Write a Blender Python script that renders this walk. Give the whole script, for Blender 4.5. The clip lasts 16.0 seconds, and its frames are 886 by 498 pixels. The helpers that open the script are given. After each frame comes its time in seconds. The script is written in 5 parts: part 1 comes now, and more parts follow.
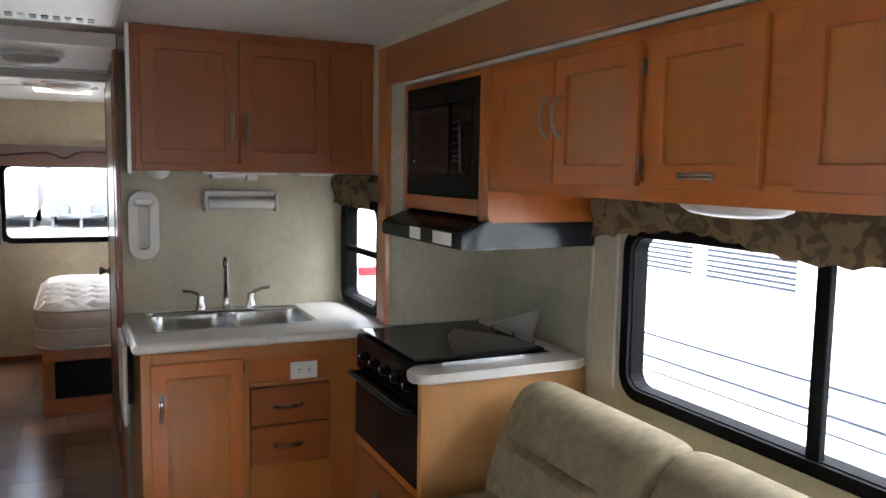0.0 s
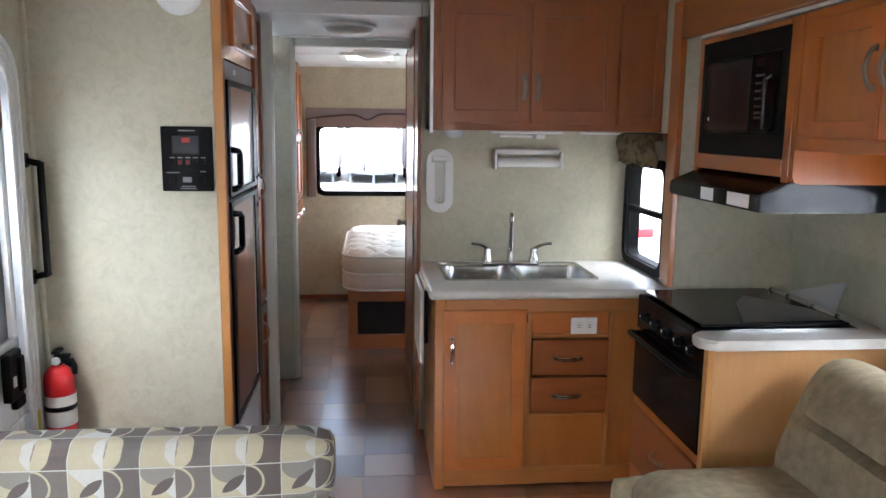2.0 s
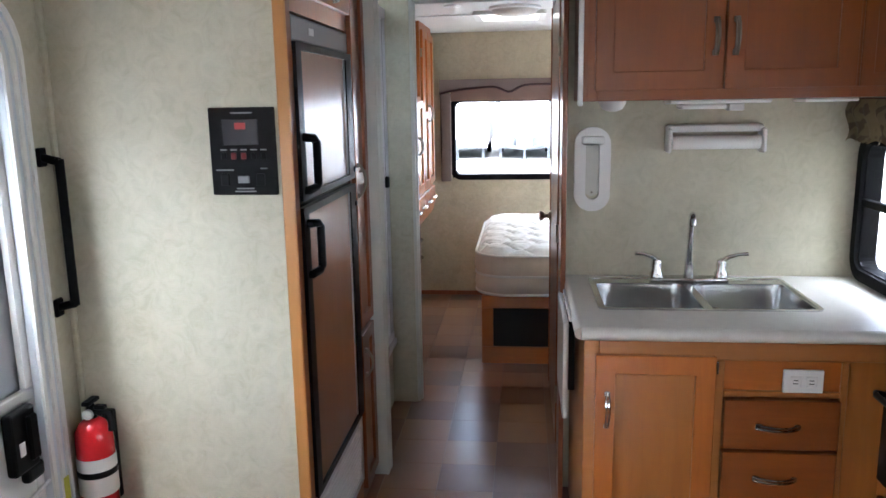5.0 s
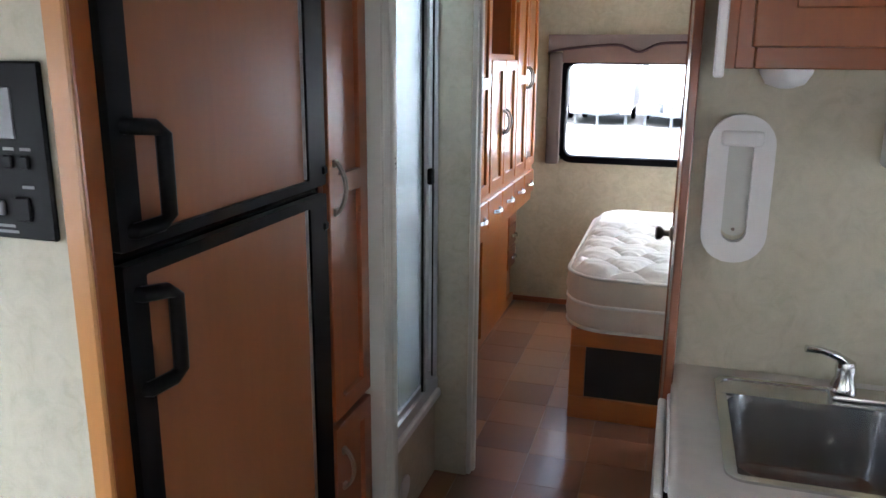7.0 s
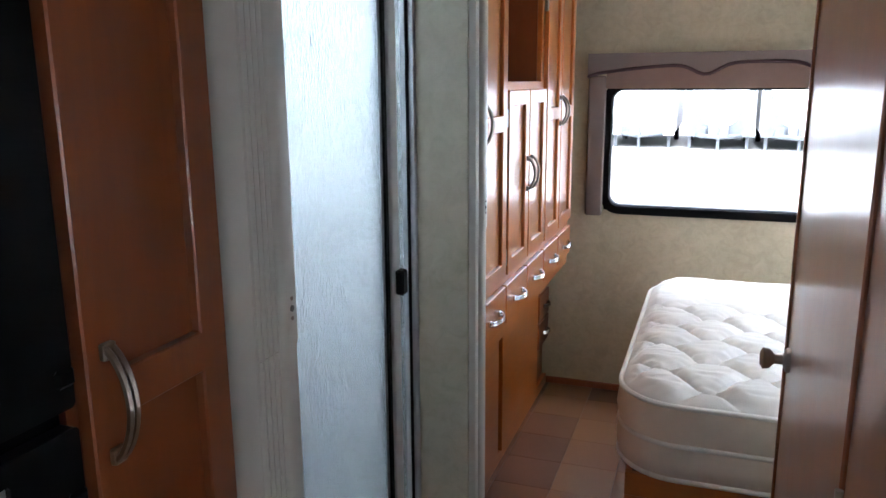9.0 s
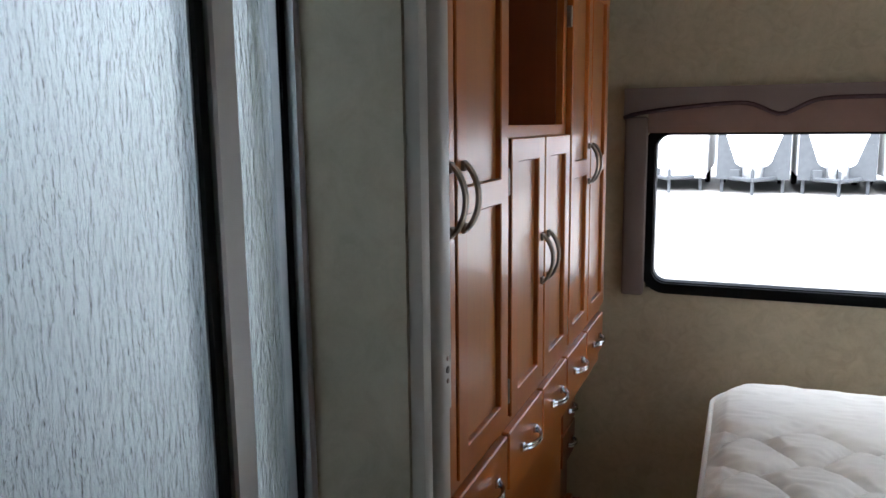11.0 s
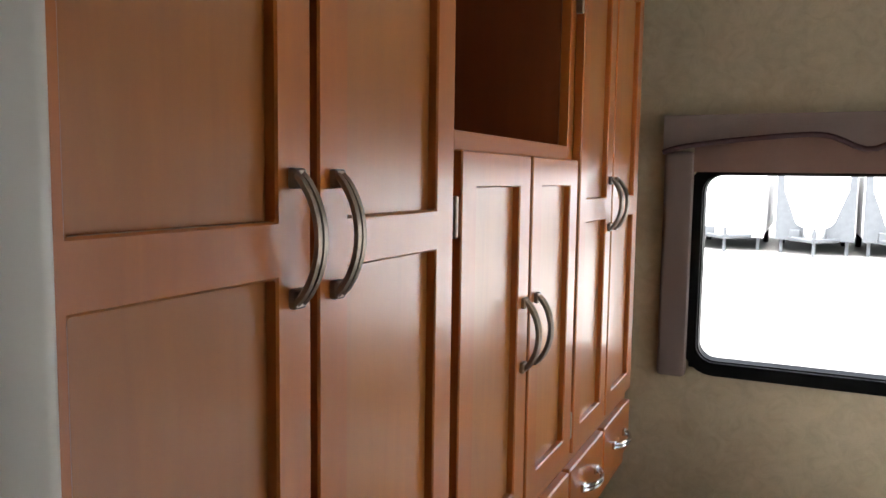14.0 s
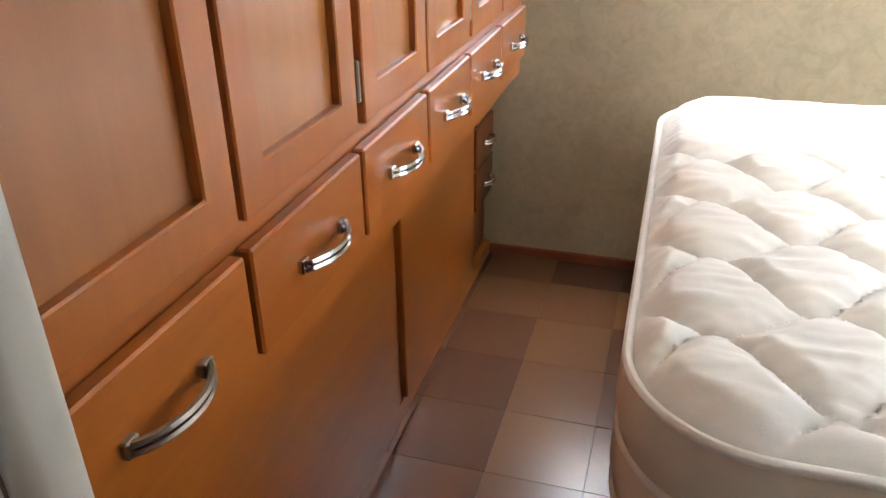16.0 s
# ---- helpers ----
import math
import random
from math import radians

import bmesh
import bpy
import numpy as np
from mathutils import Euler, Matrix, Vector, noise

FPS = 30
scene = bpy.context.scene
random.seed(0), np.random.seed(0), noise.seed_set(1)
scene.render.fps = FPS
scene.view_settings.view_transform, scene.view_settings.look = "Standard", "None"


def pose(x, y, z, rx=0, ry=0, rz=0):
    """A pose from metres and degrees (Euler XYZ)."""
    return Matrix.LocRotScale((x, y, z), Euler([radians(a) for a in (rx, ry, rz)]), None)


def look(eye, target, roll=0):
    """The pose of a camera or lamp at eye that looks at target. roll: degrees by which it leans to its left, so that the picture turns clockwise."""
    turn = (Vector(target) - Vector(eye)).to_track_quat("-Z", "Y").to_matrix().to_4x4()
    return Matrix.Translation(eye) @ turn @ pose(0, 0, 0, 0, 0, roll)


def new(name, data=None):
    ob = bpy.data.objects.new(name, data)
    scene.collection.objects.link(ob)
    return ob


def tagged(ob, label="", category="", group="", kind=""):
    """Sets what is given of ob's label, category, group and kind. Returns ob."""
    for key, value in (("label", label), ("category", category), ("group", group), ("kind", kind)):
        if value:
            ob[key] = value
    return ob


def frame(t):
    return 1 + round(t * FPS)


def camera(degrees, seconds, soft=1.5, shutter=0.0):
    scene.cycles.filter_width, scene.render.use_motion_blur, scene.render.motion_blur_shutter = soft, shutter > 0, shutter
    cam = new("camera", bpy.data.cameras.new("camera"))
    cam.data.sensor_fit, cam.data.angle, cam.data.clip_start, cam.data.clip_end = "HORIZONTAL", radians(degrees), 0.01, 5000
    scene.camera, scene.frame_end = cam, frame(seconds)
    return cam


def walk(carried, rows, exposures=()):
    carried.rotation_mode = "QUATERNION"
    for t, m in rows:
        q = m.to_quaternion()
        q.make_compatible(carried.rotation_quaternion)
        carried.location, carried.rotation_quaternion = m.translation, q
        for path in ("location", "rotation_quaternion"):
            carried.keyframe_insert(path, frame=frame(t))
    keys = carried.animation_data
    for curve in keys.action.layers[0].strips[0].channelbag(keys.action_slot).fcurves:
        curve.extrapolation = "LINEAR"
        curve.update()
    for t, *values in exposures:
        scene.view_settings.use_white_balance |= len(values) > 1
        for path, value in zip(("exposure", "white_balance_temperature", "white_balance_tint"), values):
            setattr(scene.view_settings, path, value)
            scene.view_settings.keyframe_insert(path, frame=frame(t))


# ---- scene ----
cam = camera(60.3, 16.0)
PATH = [
    (0, (0.109, -0.266, 1.591), (0.965, 1.531, 1.389), 1.0),
    (0.5, (0.084, -0.265, 1.584), (0.792, 1.59, 1.34), 1.5),
    (1, (0.062, -0.275, 1.594), (0.624, 1.624, 1.309), 0.9),
    (1.5, (0.038, -0.289, 1.588), (0.422, 1.649, 1.282), 1.6),
    (2, (0.03, -0.296, 1.585), (0.217, 1.67, 1.27), 0.7),
    (2.5, (0.047, -0.293, 1.583), (0.139, 1.679, 1.26), 0.2),
    (3, (0.087, -0.25, 1.572), (0.129, 1.716, 1.21), 0.1),
    (3.5, (0.153, -0.181, 1.568), (0.128, 1.779, 1.169), -0.8),
    (4, (0.117, 0.023, 1.541), (0.045, 1.978, 1.125), -1.0),
    (4.5, (0.083, 0.3, 1.6), (-0.037, 2.259, 1.218), -2.4),
    (4.7, (0.096, 0.407, 1.594), (-0.055, 2.365, 1.218), -1.9),
    (6.8, (0.214, 1.734, 1.57), (-0.313, 3.604, 1.094), -0.1),
    (7, (0.234, 1.802, 1.582), (-0.322, 3.662, 1.103), 0.5),
    (7.5, (0.214, 2.05, 1.556), (-0.418, 3.876, 1.039), -0.8),
    (8, (0.087, 2.352, 1.58), (-0.526, 4.185, 1.068), -3.0),
    (8.5, (0.041, 2.599, 1.595), (-0.566, 4.447, 1.13), -2.3),
    (9, (0.063, 2.818, 1.614), (-0.593, 4.658, 1.187), -0.4),
    (9.2, (0.062, 2.901, 1.606), (-0.621, 4.733, 1.187), -0.8),
    (11.3, (-0.120, 3.800, 1.62), (-0.86, 5.643, 1.315), -0.8),
    (11.5, (-0.117, 3.882, 1.621), (-0.85, 5.719, 1.329), -1.2),
    (12, (-0.135, 4.088, 1.624), (-0.754, 5.97, 1.352), -1.2),
    (12.5, (-0.121, 4.197, 1.668), (-0.842, 6.054, 1.486), -0.3),
    (13, (-0.149, 4.233, 1.694), (-0.972, 6.056, 1.671), -1.5),
    (13.5, (-0.157, 4.274, 1.646), (-1.009, 6.081, 1.566), 0.6),
    (14, (-0.15, 4.281, 1.552), (-1.004, 6.08, 1.364), 0.8),
    (14.5, (-0.153, 4.264, 1.472), (-1.009, 6.035, 1.112), 0.6),
    (15, (-0.179, 4.262, 1.375), (-1.017, 5.983, 0.796), 1.4),
    (15.5, (-0.181, 4.243, 1.32), (-0.977, 5.915, 0.563), 0.8),
    (16, (-0.165, 4.261, 1.317), (-0.683, 5.96, 0.397), -0.8),
]
walk(cam, [(t, look(eye, target, roll)) for t, eye, target, roll in PATH],
     exposures=[(0, 3.0, 5950, 10), (0.5, 3.28, 5950, 10), (1.5, 3.45, 5800, 10), (4.7, 3.42, 5600, 10), (7.0, 3.4, 5650, 10), (7.5, 3.6, 5700, 10), (8.0, 3.7, 5700, 10), (8.5, 3.7, 5650, 10), (9.0, 3.15, 5600, 10), (9.2, 2.95, 5700, 10), (11.5, 1.85, 5950, 10), (12.5, 1.75, 6300, 10), (13.2, 2.2, 6450, 10), (15.0, 2.9, 6300, 10), (16.0, 3.5, 6450, 10)])

# ---- world and light ----
world = bpy.data.worlds.new("world")
scene.world = world
world.use_nodes = True
_nt = world.node_tree
_sky = _nt.nodes.new("ShaderNodeTexSky")
_sky.sky_type = "NISHITA"
_sky.sun_disc = False
_sky.sun_elevation, _sky.sun_rotation = radians(62), radians(205)
_sky.dust_density, _sky.air_density = 4.0, 1.0
_pale = _nt.nodes.new("ShaderNodeHueSaturation")      # thin bright overcast
_pale.inputs["Saturation"].default_value = 0.45
_nt.links.new(_sky.outputs[0], _pale.inputs["Color"])
_nt.links.new(_pale.outputs[0], _nt.nodes["Background"].inputs[0])
_nt.nodes["Background"].inputs[1].default_value = 0.15
sun_data = bpy.data.lights.new("sun", "SUN")
sun_data.energy, sun_data.angle, sun_data.color = 3.4, radians(120), (1.0, 1.0, 1.0)
sun = new("sun", sun_data)
sun.matrix_world = look((-1.0, 0.9, 8.0), (0, 3, 0))

# ---- plan (metres) ----
LW, RW, REAR, FRONT, CZ, CZ2 = -1.20, 1.345, 6.73, -2.2, 2.165, 2.105
SINK_Y, PANEL_Y = 3.55, 2.623
SLIDE_X, SLIDE_Y, SLIDE_Z = 1.88, 2.88, 1.965
GROUND = -0.75


# ---- materials ----
def node_mat(name):
    m = bpy.data.materials.new(name)
    m.use_nodes = True
    return m, m.node_tree.nodes, m.node_tree.links, m.node_tree.nodes["Principled BSDF"]


def coords(n, l, scale=(1, 1, 1), rot=(0, 0, 0)):
    tc, mp = n.new("ShaderNodeTexCoord"), n.new("ShaderNodeMapping")
    mp.inputs["Scale"].default_value = scale
    mp.inputs["Rotation"].default_value = rot
    l.new(tc.outputs["Object"], mp.inputs[0])
    return mp.outputs[0]


def noise_tex(n, l, vec, scale, detail=4.0, rough=0.55, distort=0.0):
    t = n.new("ShaderNodeTexNoise")
    t.inputs["Scale"].default_value, t.inputs["Detail"].default_value = scale, detail
    t.inputs["Roughness"].default_value, t.inputs["Distortion"].default_value = rough, distort
    l.new(vec, t.inputs["Vector"])
    return t.outputs[0]


def ramp(n, l, fac, *stops):
    r = n.new("ShaderNodeValToRGB")
    el = r.color_ramp.elements
    while len(el) < len(stops):
        el.new(0.5)
    for e, (p, c) in zip(el, stops):
        e.position, e.color = p, (*c, 1)
    l.new(fac, r.inputs[0])
    return r.outputs[0]


def mixc(n, l, fac, a, b, mode="MIX"):
    m = n.new("ShaderNodeMix")
    m.data_type, m.blend_type = "RGBA", mode
    for sock, v in ((m.inputs["Factor"], fac), (m.inputs["A"], a), (m.inputs["B"], b)):
        if isinstance(v, (int, float)):
            sock.default_value = v
        elif isinstance(v, tuple):
            sock.default_value = (*v, 1)
        else:
            l.new(v, sock)
    return m.outputs["Result"]


def calc(n, l, op, a, b=0.0, c=0.0):
    m = n.new("ShaderNodeMath")
    m.operation = op
    for sock, v in zip(m.inputs, (a, b, c)):
        if isinstance(v, (int, float)):
            sock.default_value = v
        else:
            l.new(v, sock)
    return m.outputs[0]


def bump(n, l, bsdf, height, strength, distance=0.002):
    b = n.new("ShaderNodeBump")
    b.inputs["Strength"].default_value, b.inputs["Distance"].default_value = strength, distance
    l.new(height, b.inputs["Height"])
    l.new(b.outputs[0], bsdf.inputs["Normal"])


def plain(name, col, rough=0.5, metal=0.0, vary=0.12, scale=6.0, fine=120.0, relief=0.05, coat=0.0, tint=None, spec=0.5):
    m, n, l, p = node_mat(name)
    v = coords(n, l)
    big, small = noise_tex(n, l, v, scale), noise_tex(n, l, v, fine, 3.0)
    dark = tuple(c * (1 - vary) for c in (tint or col))
    c1 = ramp(n, l, big, (0.3, dark), (0.7, col))
    l.new(mixc(n, l, vary * 0.6, c1, ramp(n, l, small, (0.3, tuple(c * 0.8 for c in col)), (0.7, tuple(min(1, c * 1.1) for c in col)))), p.inputs["Base Color"])
    p.inputs["Metallic"].default_value = metal
    low = rough - 0.08 if rough < 0.275 else max(rough - 0.08, 0.285)
    span = 0.16 if rough >= 0.275 else min(0.16, 0.265 - low)
    l.new(calc(n, l, "MULTIPLY_ADD", big, span, low), p.inputs["Roughness"])
    p.inputs["Coat Weight"].default_value = coat
    p.inputs["Specular IOR Level"].default_value = spec
    p.inputs["Coat Roughness"].default_value = 0.12
    bump(n, l, p, small, relief)
    return m


def wood(name, axis, dark=(0.28, 0.070, 0.007), light=(0.50, 0.155, 0.016), rough=0.36):
    """Stained maple veneer under satin lacquer, its grain along one axis."""
    m, n, l, p = node_mat(name)
    sc = [9.0, 9.0, 9.0]
    sc["xyz".index(axis)] = 0.9
    info = n.new("ShaderNodeObjectInfo")
    shift = n.new("ShaderNodeVectorMath")
    shift.operation = "ADD"
    l.new(coords(n, l, sc), shift.inputs[0])
    l.new(calc(n, l, "MULTIPLY", info.outputs["Random"], 40.0), shift.inputs[1])
    grain = noise_tex(n, l, shift.outputs[0], 1.0, 5.0, 0.55, 0.9)
    pores = noise_tex(n, l, shift.outputs[0], 22.0, 3.0, 0.6)
    cloud = noise_tex(n, l, coords(n, l), 4.0, 3.0, 0.55)
    mid = tuple((a + b) / 2 for a, b in zip(dark, light))
    c = ramp(n, l, grain, (0.28, dark), (0.5, mid), (0.74, light))
    c = mixc(n, l, 0.6, c, ramp(n, l, cloud, (0.3, mid), (0.72, tuple(1.06 * k for k in light))))
    figure = noise_tex(n, l, shift.outputs[0], 3.2, 3.0, 0.6, 1.5)
    c = mixc(n, l, 0.22, c, ramp(n, l, figure, (0.32, dark), (0.68, light)))
    c = mixc(n, l, calc(n, l, "MULTIPLY", info.outputs["Random"], 0.35), c, dark)
    l.new(mixc(n, l, 0.05, c, ramp(n, l, pores, (0.35, tuple(0.55 * k for k in dark)), (0.55, light)), "MULTIPLY"), p.inputs["Base Color"])
    l.new(calc(n, l, "MULTIPLY_ADD", cloud, 0.16, max(rough - 0.08, 0.285)), p.inputs["Roughness"])
    p.inputs["Coat Weight"].default_value, p.inputs["Coat Roughness"].default_value = 0.55, 0.20
    bump(n, l, p, pores, 0.05, 0.0006)
    return m


def wallpaper(name, base, low, streak):
    m, n, l, p = node_mat(name)
    v = coords(n, l)
    big, mid, fine = noise_tex(n, l, v, 3.5, 5.0, 0.6), noise_tex(n, l, v, 19.0, 5.0, 0.62, 1.4), noise_tex(n, l, v, 260.0, 2.0)
    c = ramp(n, l, mid, (0.32, low), (0.5, base), (0.72, streak))
    c = mixc(n, l, 0.45, c, ramp(n, l, big, (0.32, low), (0.66, streak)))
    l.new(mixc(n, l, 0.1, c, ramp(n, l, fine, (0.3, low), (0.7, streak))), p.inputs["Base Color"])
    p.inputs["Roughness"].default_value = 0.6
    p.inputs["Specular IOR Level"].default_value = 0.35
    bump(n, l, p, fine, 0.12, 0.001)
    return m


def glass_mat(name, rough=0.0, tint=(1, 1, 1)):
    m, n, l, p = node_mat(name)
    p.inputs["Base Color"].default_value = (*tint, 1)
    p.inputs["Roughness"].default_value = rough
    p.inputs["Transmission Weight"].default_value = 1.0
    p.inputs["IOR"].default_value = 1.02
    return m


WOOD, WOOD_X, WOOD_Y = wood("wood_upright", "z"), wood("wood_along_x", "x"), wood("wood_along_y", "y")
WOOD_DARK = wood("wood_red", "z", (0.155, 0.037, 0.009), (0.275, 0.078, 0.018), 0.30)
# deeper red wood; on the upper cabinet its darkness is partly shade
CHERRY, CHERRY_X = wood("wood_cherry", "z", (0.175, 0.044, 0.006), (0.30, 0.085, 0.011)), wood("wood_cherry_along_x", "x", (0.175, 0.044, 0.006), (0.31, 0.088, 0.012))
HONEY, HONEY_X = wood("wood_honey", "z", (0.26, 0.082, 0.012), (0.45, 0.165, 0.028)), wood("wood_honey_along_x", "x", (0.27, 0.094, 0.018), (0.43, 0.170, 0.038))
MAPLE = wood("wood_maple", "z", (0.38, 0.190, 0.068), (0.55, 0.305, 0.125))
# veneer brown greyed to include the sheen reflected on the fridge doors
WOOD_FRIDGE = wood("wood_fridge", "z", (0.19, 0.070, 0.025), (0.30, 0.118, 0.046), 0.34)
CHERRY_Y = wood("wood_cherry_along_y", "y", (0.18, 0.056, 0.010), (0.31, 0.105, 0.020))
WOOD_PALE = wood("wood_edge", "z", (0.40, 0.18, 0.05), (0.58, 0.29, 0.095))
# brown darkened so that insides and undersides carry their shade in the colour
WOOD_SHADOW = plain("wood_recess_shade", (0.10, 0.045, 0.02), 0.6)
PAPER = wallpaper("wallpaper_sage", (0.50, 0.475, 0.36), (0.41, 0.385, 0.28), (0.58, 0.55, 0.43))
PAPER_BED = wallpaper("wallpaper_tan", (0.45, 0.39, 0.27), (0.36, 0.31, 0.215), (0.53, 0.465, 0.33))
CEIL = plain("ceiling_vinyl", (0.72, 0.71, 0.68), 0.65, vary=0.06, relief=0.15)
WHITE = plain("white_plastic", (0.78, 0.78, 0.76), 0.35, vary=0.05, relief=0.02)
JAMB = plain("jamb_cream", (0.60, 0.61, 0.55), 0.38, vary=0.07, relief=0.03)
BLACK = plain("black_plastic", (0.008, 0.008, 0.009), 0.36, vary=0.2, relief=0.03, spec=0.08)
BLACK_GLOSS = plain("black_enamel", (0.006, 0.006, 0.007), 0.16, vary=0.2, relief=0.005, spec=0.11)
HOOD_ENAMEL = plain("hood_enamel", (0.012, 0.014, 0.018), 0.12, vary=0.1, relief=0.0, spec=0.28)
RUBBER = plain("black_rubber", (0.006, 0.006, 0.007), 0.55, vary=0.2, spec=0.05)
CHROME = plain("chrome", (0.62, 0.62, 0.62), 0.15, 1.0, 0.05, relief=0.01)
NICKEL = plain("brushed_nickel", (0.32, 0.27, 0.225), 0.28, 1.0, 0.1, relief=0.05)
STEEL = plain("brushed_steel", (0.62, 0.62, 0.61), 0.24, 1.0, 0.08, relief=0.06)
ALU = plain("aluminium", (0.66, 0.67, 0.68), 0.32, 1.0, 0.06, relief=0.04)
LAMINATE = plain("laminate_stone", (0.60, 0.575, 0.52), 0.30, vary=0.10, scale=30, fine=420, relief=0.0)
SUEDE = plain("microsuede", (0.305, 0.256, 0.162), 0.92, vary=0.44, scale=24, fine=380, relief=0.4, spec=0.15)
QUILT = plain("quilt_white", (0.76, 0.745, 0.71), 0.80, vary=0.06, scale=12, fine=500, relief=0.2)
TICKING = plain("mattress_side", (0.72, 0.64, 0.55), 0.85, vary=0.08, scale=14, fine=400, relief=0.2)
RED = plain("red_enamel", (0.52, 0.012, 0.018), 0.25, vary=0.1, coat=0.4)
# white of the hood labels and of the painted reflection behind the stove
LABEL_GLINT = plain("white_label_glint", (0.88, 0.88, 0.87), 0.6, vary=0.03)
PRINT = plain("printed_label", (0.70, 0.69, 0.66), 0.5, vary=0.05)
GREY_DOOR = plain("door_grey", (0.42, 0.435, 0.46), 0.42, vary=0.06)
VALANCE = plain("mauve_fabric", (0.19, 0.145, 0.13), 0.85, vary=0.12, fine=300, relief=0.25)
VAL_TRIM = plain("maroon_cord", (0.06, 0.025, 0.03), 0.75)
ASPHALT = plain("lot_gravel", (0.34, 0.33, 0.31), 0.9, vary=0.12, scale=0.6, fine=14, relief=0.4)
BODY_WHITE = plain("trailer_white", (0.80, 0.80, 0.80), 0.35, vary=0.04)
# charcoal lifted towards grey, with the window's glare mixed into its colour
BODY_GREY = plain("trailer_charcoal", (0.105, 0.112, 0.120), 0.4, vary=0.15, spec=0.2)
STRIPE = plain("stripe_blue_grey", (0.028, 0.038, 0.060), 0.5)
BAND = plain("band_pale_blue", (0.17, 0.20, 0.27), 0.5)
GLASS = glass_mat("window_glass")
SMOKED = plain("smoked_glass", (0.006, 0.006, 0.007), 0.12, vary=0.1, relief=0.0, spec=0.12)
# darker copy of the rim's steel, with the bowls' inner shade in its colour
BOWL = plain("bowl_steel_shaded", (0.50, 0.50, 0.50), 0.19, 1.0, 0.12, relief=0.04)


def patterned(name):
    """Woven upholstery: squares with overlapping discs in taupe, stone and cream."""
    m, n, l, p = node_mat(name)
    sep = n.new("ShaderNodeSeparateXYZ")
    l.new(coords(n, l), sep.inputs[0])
    cell = 0.084
    u = calc(n, l, "DIVIDE", calc(n, l, "ADD", sep.outputs[0], 3.05), cell)
    v = calc(n, l, "DIVIDE", calc(n, l, "SUBTRACT", calc(n, l, "ADD", sep.outputs[2], 5.02), sep.outputs[1]), cell)
    iu, iv = calc(n, l, "FLOOR", u), calc(n, l, "FLOOR", v)
    fu, fv = calc(n, l, "FRACT", u), calc(n, l, "FRACT", v)
    odd = calc(n, l, "MODULO", iu, 2.0)
    alt = calc(n, l, "MODULO", iv, 2.0)
    wn = n.new("ShaderNodeTexWhiteNoise")
    wn.noise_dimensions = "2D"
    cmb = n.new("ShaderNodeCombineXYZ")
    l.new(iu, cmb.inputs[0]), l.new(iv, cmb.inputs[1])
    l.new(cmb.outputs[0], wn.inputs["Vector"])
    rnd = wn.outputs["Value"]
    taupe, stone, cream, white = (0.10, 0.080, 0.070), (0.22, 0.205, 0.17), (0.42, 0.37, 0.24), (0.47, 0.46, 0.41)
    light_sq = mixc(n, l, calc(n, l, "GREATER_THAN", calc(n, l, "ADD", fu, fv), 1.0), cream, white)
    dark_sq = mixc(n, l, calc(n, l, "MULTIPLY", rnd, 0.4), taupe, stone)
    col = mixc(n, l, odd, light_sq, dark_sq)

    def disc(cu, cv, r):
        du, dv = calc(n, l, "SUBTRACT", fu, cu), calc(n, l, "SUBTRACT", fv, cv)
        return calc(n, l, "SQRT", calc(n, l, "ADD", calc(n, l, "MULTIPLY", du, du), calc(n, l, "MULTIPLY", dv, dv)))

    d1, d2 = disc(0.5, 1.0, 0.5), disc(0.0, 0.5, 0.5)
    in1, in2 = calc(n, l, "LESS_THAN", d1, 0.5), calc(n, l, "LESS_THAN", d2, 0.5)
    even = calc(n, l, "SUBTRACT", 1.0, odd)
    top_row = calc(n, l, "MULTIPLY", in1, calc(n, l, "MULTIPLY", even, calc(n, l, "GREATER_THAN", calc(n, l, "ADD", rnd, alt), 0.55)))
    col = mixc(n, l, top_row, col, stone)
    side = calc(n, l, "MULTIPLY", calc(n, l, "MULTIPLY", in2, odd), alt)
    col = mixc(n, l, side, col, mixc(n, l, calc(n, l, "GREATER_THAN", calc(n, l, "SUBTRACT", fv, fu), 0.25), cream, stone))
    leaf = calc(n, l, "MULTIPLY", calc(n, l, "LESS_THAN", disc(1.0, 0.0, 0.7), 0.72), calc(n, l, "LESS_THAN", disc(0.35, 0.8, 0.7), 0.62))
    leaf = calc(n, l, "MULTIPLY", leaf, calc(n, l, "MULTIPLY", even, calc(n, l, "SUBTRACT", 1.0, alt)))
    col = mixc(n, l, leaf, col, taupe)
    ring = calc(n, l, "LESS_THAN", calc(n, l, "ABSOLUTE", calc(n, l, "SUBTRACT", d2, 0.5)), 0.035)
    col = mixc(n, l, calc(n, l, "MULTIPLY", ring, odd), col, cream)
    line = calc(n, l, "LESS_THAN", calc(n, l, "MINIMUM", fv, calc(n, l, "ADD", fu, odd)), 0.035)
    col = mixc(n, l, line, col, white)
    fine = noise_tex(n, l, coords(n, l), 500.0, 2.0)
    l.new(mixc(n, l, 0.18, col, ramp(n, l, fine, (0.3, (0.1, 0.1, 0.1)), (0.7, (0.7, 0.7, 0.7))), "OVERLAY"), p.inputs["Base Color"])
    p.inputs["Roughness"].default_value = 0.85
    bump(n, l, p, fine, 0.2, 0.001)
    return m


